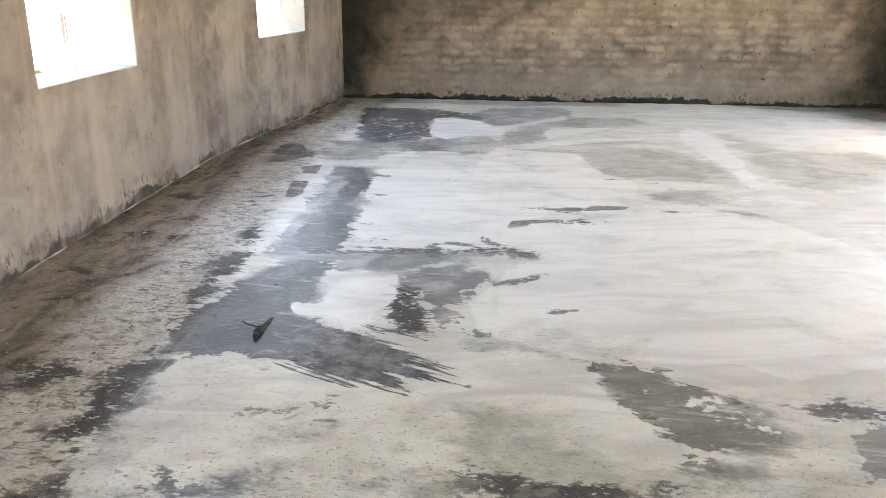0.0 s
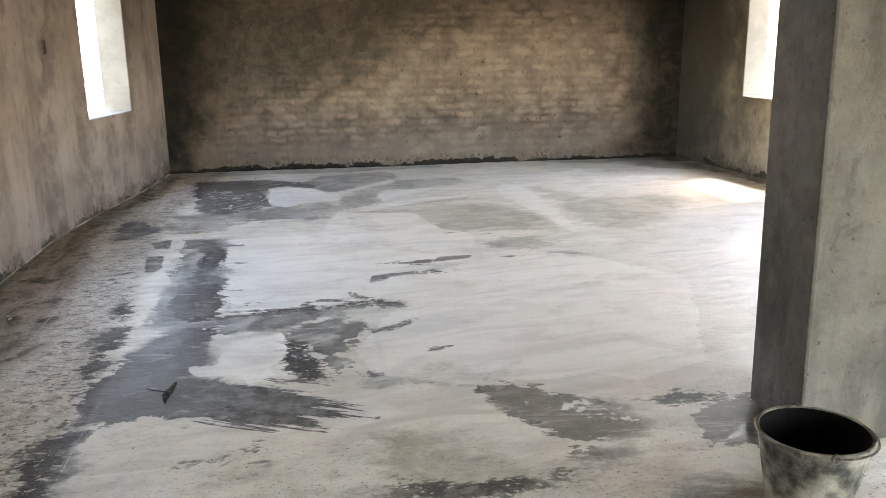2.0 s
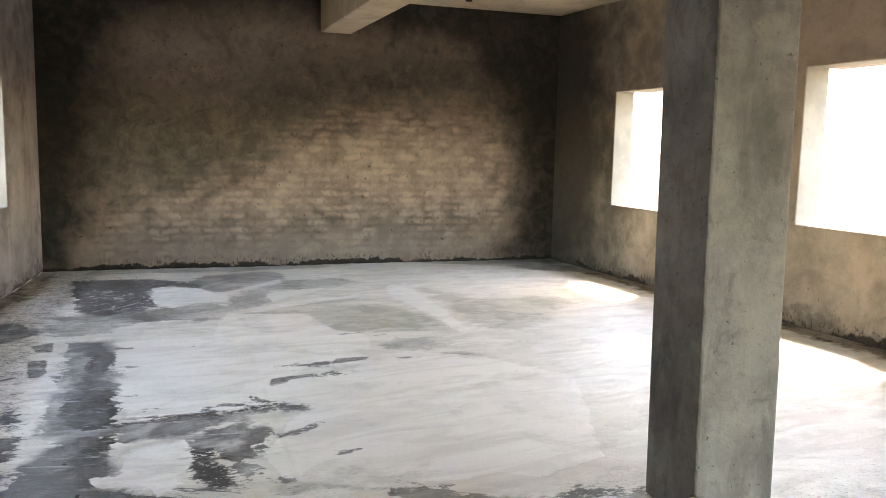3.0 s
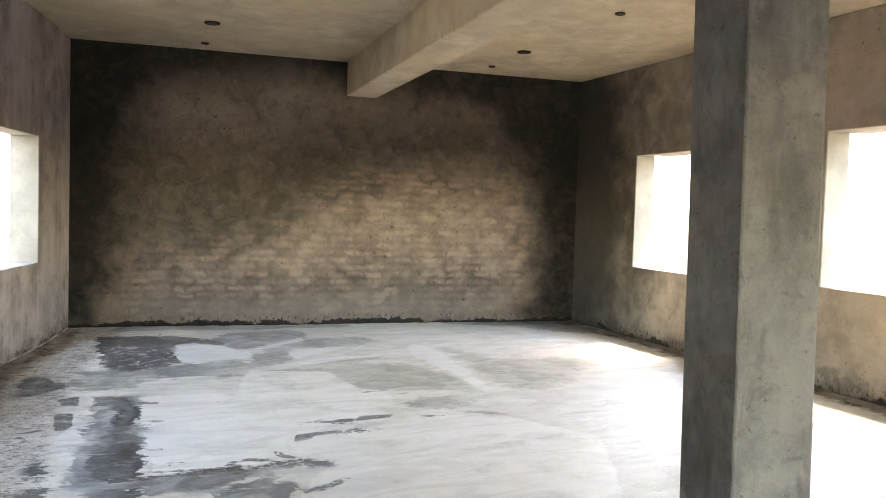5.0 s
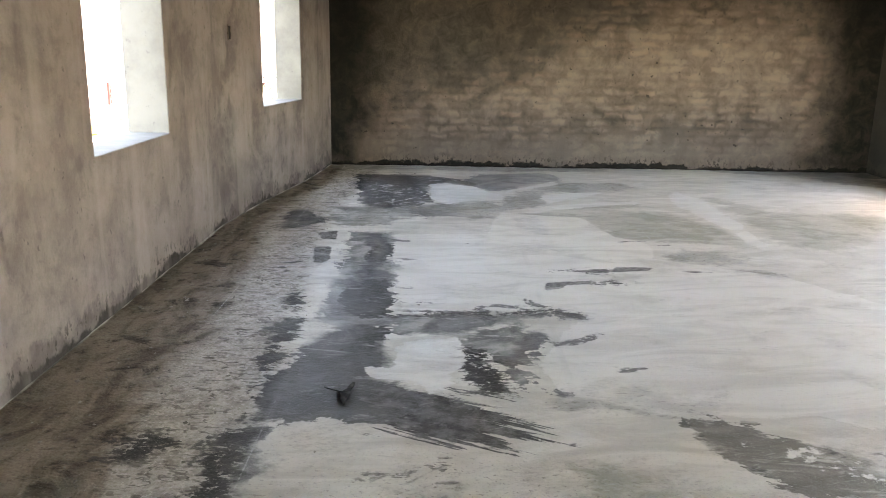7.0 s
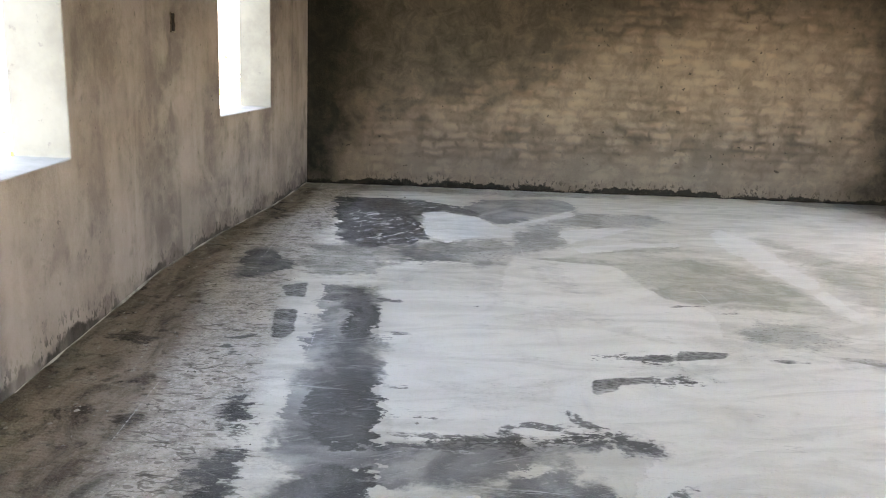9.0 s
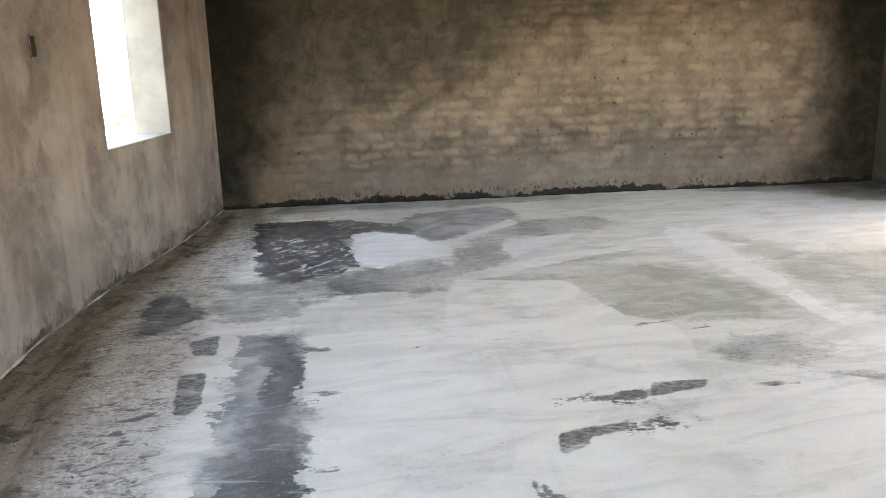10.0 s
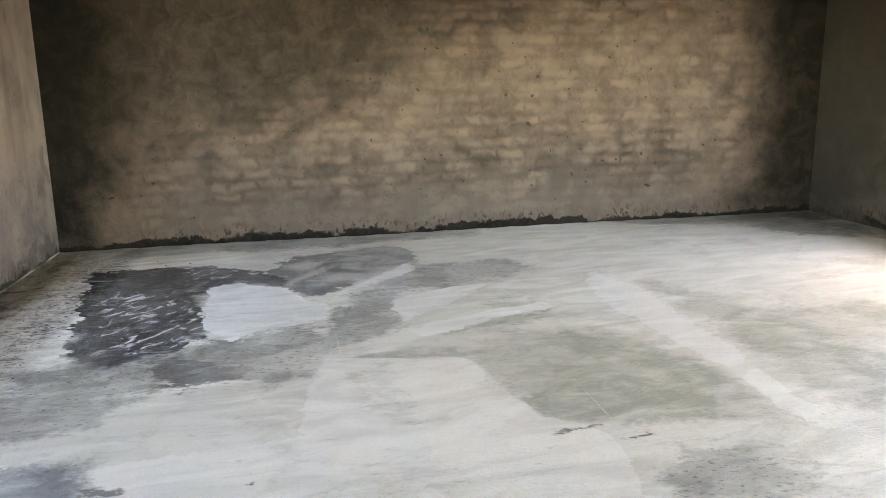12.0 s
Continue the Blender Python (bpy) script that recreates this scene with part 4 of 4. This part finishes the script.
# sunshades over the east windows, and the concrete sills
for k, (y0, y1, sill, top) in enumerate(east_windows):
    x = float(east_x((y0 + y1) / 2)) + 0.25
    shade = new(f"sunshade_{k + 1}", from_bm("sunshade", box_bm(x - 0.02, x + 0.30, y0 - 0.2, y1 + 0.2, top + 0.02, top + 0.10, 0.01), PLASTER))
    tagged(shade, "thin concrete sunshade over a window hole", "sunshade", kind="structure")

# mortar fillet along the foot of the west wall
def fillet(name, along, size, label):
    rng = random.Random(4)
    bm = bmesh.new()
    rows = []
    for k, (p, n) in enumerate(along):
        s = size * (0.60 + 0.7 * noise.noise(Vector((k * 0.23, size * 90, 0))) + 0.25 * rng.random())
        s = max(s, size * 0.25)
        prof = ((-0.02, s * 1.5), (0.006, s * 1.4), (s * 0.55, s * 0.75), (s * 1.2, s * 0.18), (s * 1.5, -0.02), (-0.02, -0.02))
        rows.append([bm.verts.new((p[0] + n[0] * a, p[1] + n[1] * a, b)) for a, b in prof])
    for one, two in zip(rows, rows[1:]):
        for j in range(len(one)):
            bm.faces.new((one[j], one[(j + 1) % len(one)], two[(j + 1) % len(one)], two[j]))
    bm.faces.new(rows[0])
    bm.faces.new(rows[-1][::-1])
    return tagged(new(name, from_bm(name, bm, FILLET, True)), label, "fillet", kind="structure")


ys = np.arange(NEAR, FAR - 0.02, 0.06)
fillet("mortar_fillet_west", [((float(west_x(y)), float(y)), (1, 0)) for y in ys], 0.0065, "rough pale mortar fillet along the wall's foot")

# ---- things in the hall ----
def bucket(x, y, turn):
    thing = new("bucket")
    high, top, low, wall_t = 0.285, 0.160, 0.112, 0.006
    outer = [(0.0, 0.0), (low - 0.012, 0.0), (low, 0.010)] + [(low + (top - low) * k / 8, high * k / 8) for k in range(1, 9)]
    inner = [(top - wall_t - (top - low) * k / 8, high - (high - 0.012) * k / 8) for k in range(9)] + [(0.0, 0.012)]
    part("body", lathe_bm(outer + [(top - wall_t / 2, high + 0.003)] + inner[:1], 48), RUBBER, thing, "cement-smeared rubber bucket wall", True)
    # inside is blacker than its rubber: shade put into the colour
    part("lining", lathe_bm(inner, 48), BLACK, thing, "black rubber inside of the bucket, its shade in the colour", True)
    bead = [(top + 0.004 + 0.0045 * math.cos(a), high - 0.001 + 0.0045 * math.sin(a)) for a in (math.tau * k / 10 for k in range(11))]
    part("rim", lathe_bm(bead, 48), RUBBER, thing, "thick rolled rim", True)
    for side in (1, -1):
        ring = [(side * (top + 0.010), 0.010 * math.cos(a), high - 0.004 + 0.011 * math.sin(a)) for a in (math.tau * k / 14 for k in range(15))]
        part("lug", tube_bm(ring, 0.0045), RUST, thing, "rusty wire lug", True)
    arc = [((top + 0.012) * math.cos(a), (top + 0.0125) * math.sin(a), high - 0.004 - 0.006 * math.sin(a)) for a in (math.pi * k / 30 for k in range(31))]
    part("handle", tube_bm(arc, 0.0036), RUST, thing, "bent wire handle lying against the rim", True)
    thing.matrix_world = pose(x, y, 0.002, 0, 0, turn)
    return tagged(thing, "cement-smeared black rubber bucket on the floor by the column", "bucket")


bucket(1.165, 1.582, 255)


def cloth_scrap():
    bm = bmesh.new()
    n, m = 16, 7
    rows = []
    for i in range(n):
        s = i / (n - 1)
        cx, cy = -0.868 - 0.016 * math.sin(s * 3.0) - 0.02 * s, 3.00 - 0.19 * s
        rows.append([])
        for j in range(m):
            w = (j / (m - 1) - 0.5) * (0.008 + 0.026 * math.sin(s * math.pi) ** 0.7)
            z = 0.004 + 0.011 * math.exp(-(w / 0.012) ** 2) * (0.6 + 0.4 * math.sin(s * 9 + 1)) + 0.004 * math.sin(23 * s + 40 * w)
            rows[-1].append(bm.verts.new((cx + w, cy + 0.015 * math.sin(60 * w + 3 * s), z)))
    for one, two in zip(rows, rows[1:]):
        for j in range(m - 1):
            bm.faces.new((one[j], one[j + 1], two[j + 1], two[j]))
    ob = new("cloth_scrap", from_bm("cloth_scrap", bm, CLOTH, True))
    mod = ob.modifiers.new("thickness", 'SOLIDIFY')
    mod.thickness, mod.offset = 0.006, -1
    return tagged(ob, "crumpled dark scrap of cloth on the slurry stain", "cloth")


cloth_scrap()
twig = new("twig", from_bm("twig", tube_bm([(-0.985, 2.975, 0.003), (-0.95, 2.945, 0.006), (-0.91, 2.925, 0.006), (-0.880, 2.925, 0.009)], 0.0026, 6), CLOTH, True))
tagged(twig, "thin dark twig lying beside the cloth scrap", "twig")


def ceiling_box(x, y, radius):
    thing = new("ceiling_box")
    r = radius
    # solid disc, its dark colour stands in for the shade of a hollow
    part("cup", lathe_bm([(0, -0.010), (r * 0.90, -0.010), (r * 0.90, 0.01), (0, 0.01)], 24), DARKBOX, thing, "flat dark disc for the box's shaded inside")
    part("rim", lathe_bm([(r * 0.89, -0.012), (r, -0.012), (r, 0.01), (r * 0.89, 0.01), (r * 0.89, -0.012)], 24), DARKBOX, thing, "thin metal rim")
    thing.matrix_world = pose(x, y, HEIGHT, 0, 0, 0)
    return tagged(thing, "round metal lamp box set in the plaster ceiling", "ceiling box", "lamp boxes in the ceiling")


for x, y, r in ((2.94, 7.75, 0.075), (-0.33, 7.79, 0.075), (3.00, 5.81, 0.045), (2.95, 8.75, 0.040), (-0.39, 5.93, 0.045), (-0.37, 8.88, 0.040)):
    ceiling_box(x, y, r)


def switch_box(y, z):
    thing = new("switch_box")
    # flat plate, painted dark for the shade inside a recess
    part("back", box_bm(-0.012, 0.004, -0.026, 0.026, -0.052, 0.052), DARKBOX, thing, "flat dark plate for the box's shaded recess")
    frame_bm = bmesh.new()
    for a, b, c, d in ((-0.032, 0.032, 0.050, 0.058), (-0.032, 0.032, -0.058, -0.050), (-0.032, -0.025, -0.050, 0.050), (0.025, 0.032, -0.050, 0.050)):
        box_bm(-0.012, 0.007, a, b, c, d, 0.0, frame_bm)
    part("surround", frame_bm, RUST, thing, "thin rusty metal edge")
    thing.matrix_world = pose(float(west_x(y)), y, z, 0, 0, -6.0)
    return tagged(thing, "small empty metal switch box sunk in the plaster", "switch box")


switch_box(6.27, 1.42)


def lump_bm(sx, sy, sz, seed, rough=0.22):
    bm = bmesh.new()
    bmesh.ops.create_icosphere(bm, subdivisions=3, radius=1.0)
    for v in bm.verts:
        k = 1 + rough * noise.noise(v.co * 1.6 + Vector((seed, 0, 0))) + rough * 0.4 * noise.noise(v.co * 5 + Vector((0, seed, 0)))
        v.co = Vector((v.co.x * sx, v.co.y * sy, v.co.z * sz)) * k
    return bm


sill_x = float(east_x(4.15)) + 0.09
stone = new("dark_stone", from_bm("dark_stone", lump_bm(0.075, 0.105, 0.040, 3.0, 0.12), BLACK, True))
stone.location = (sill_x, 4.13, 0.872 + 0.038)
tagged(stone, "dark rounded stone lying on the window sill", "stone")
slab = new("brick_piece", from_bm("brick_piece", box_bm(-0.075, 0.075, -0.125, 0.125, 0, 0.060, 0.006), MORTAR))
slab.matrix_world = pose(sill_x, 4.12, 0.872 + 0.076, 1.5, 0, 4)
tagged(slab, "pale brick laid on the dark stone", "brick")

# mortar crumbs along the foot of the west wall
rng = random.Random(7)
cv, cf = [], []
for k in range(420):
    y = rng.uniform(1.2, 9.1)
    off = 0.05 + abs(rng.gauss(0, 0.42))
    x = float(west_x(y)) + off
    if x > 0.6:
        continue
    r = rng.uniform(0.003, 0.009) * (1.5 if rng.random() < 0.08 else 1)
    base = len(cv)
    for q in ((1, 0, 0), (0, 1, 0), (-1, 0, 0), (0, -1, 0), (0.2, 0.1, 0.8), (0, 0, -0.6)):
        cv.append((x + r * (q[0] + rng.uniform(-.4, .4)), y + r * (q[1] + rng.uniform(-.4, .4)), 0.001 + r * 0.7 * (q[2] + rng.uniform(-.1, .2))))
    for a, b in ((0, 1), (1, 2), (2, 3), (3, 0)):
        cf += [(base + a, base + b, base + 4), (base + b, base + a, base + 5)]
crumbs = new("mortar_crumbs", mesh_of("mortar_crumbs", cv, cf, MORTAR))
tagged(crumbs, "scattered mortar crumbs along the wall's foot", "crumbs", kind="stuff")

# ---- outside ----
gx = [-400, -60, -20, -10, -8, -7, -6, -5, -4, -3, 0, 6, 12, 30, 100, 400]
gy = [-400, -100, -30, -10, 0, 5, 10, 15, 20, 30, 60, 150, 400]
g_verts = [(x, y, -0.35 - 2.45 * min(max((-3.4 - x) / 1.6, 0), 1)) for y in gy for x in gx]
g_faces = [(j * len(gx) + i, j * len(gx) + i + 1, (j + 1) * len(gx) + i + 1, (j + 1) * len(gx) + i) for j in range(len(gy) - 1) for i in range(len(gx) - 1)]
ground = new("ground", mesh_of("ground", g_verts, g_faces, EARTH))
tagged(ground, "bare dusty ground outside the building", "ground", kind="structure")


def neighbour_house():
    thing = new("house")
    part("wall", box_bm(-14, -8.0, 9, 44, -2.8, 4.2), WHITEWASH, thing, "whitewashed wall")
    part("ledge", box_bm(-14, -7.80, 8.9, 44.1, -0.24, -0.14, 0.01), WHITEWASH, thing)
    part("painted_band", box_bm(-14, -7.96, 8.95, 44.05, -0.67, -0.42), OCHRE, thing, "ochre painted band")
    part("roof", box_bm(-14.3, -7.6, 8.7, 44.3, 4.2, 4.4, 0.02), WHITEWASH, thing)
    for y, wide, z in ((14.8, 0.42, 0.10), (18.57, 0.62, -0.07), (25.12, 0.80, -0.40), (35.11, 1.8, -0.50)):
        shutter = part("shutter", box_bm(-8.02, -7.95, y, y + wide, z, z + 0.51, 0.01), REDPAINT, thing, "red painted shutter")
        for k in range(4):
            part("slat", box_bm(-7.955, -7.935, y + 0.05, y + wide - 0.05, z + 0.04 + 0.115 * k, z + 0.12 + 0.115 * k, 0.004), REDPAINT, shutter)
    return tagged(thing, "whitewashed neighbouring house with red shutters", "house")


neighbour_house()


def shrub(name, x, y, high, seed):
    thing = new(name)
    r = random.Random(seed)
    stems, leaves = bmesh.new(), bmesh.new()
    for k in range(9):
        a, lean = r.uniform(0, math.tau), r.uniform(0.1, 0.45)
        pts = [Vector((lean * high * s * math.cos(a), lean * high * s * math.sin(a), high * s * (1 - 0.15 * lean * s))) for s in (0, 0.35, 0.7, 1.0)]
        piece = tube_bm(pts, 0.012, 5)
        me = bpy.data.meshes.new("stem_piece")
        piece.to_mesh(me)
        piece.free()
        stems.from_mesh(me)
        bpy.data.meshes.remove(me)
        for j in range(70):
            s = r.uniform(0.25, 1.05)
            c = Vector((lean * high * s * math.cos(a), lean * high * s * math.sin(a), high * s)) + Vector((r.gauss(0, 0.13), r.gauss(0, 0.13), r.gauss(0, 0.10))) * high * 0.7
            u = Vector((r.gauss(0, 1), r.gauss(0, 1), r.gauss(0, 0.6))).normalized()
            w = u.orthogonal().normalized()
            l = r.uniform(0.05, 0.10)
            leaves.faces.new([leaves.verts.new(c + p) for p in (-u * l, w * l * 0.4, u * l, -w * l * 0.4)])
    part("stems", stems, BARK, thing)
    part("leaves", leaves, LEAF, thing)
    thing.location = (x, y, -2.8)
    return tagged(thing, "leafy green shrub growing outside the window", "shrub", "shrubs outside")


for k, (x, y, h) in enumerate(((-5.0, 8.7, 2.95), (-3.40, 14.5, 3.35))):
    shrub("shrub", x, y, h, k)
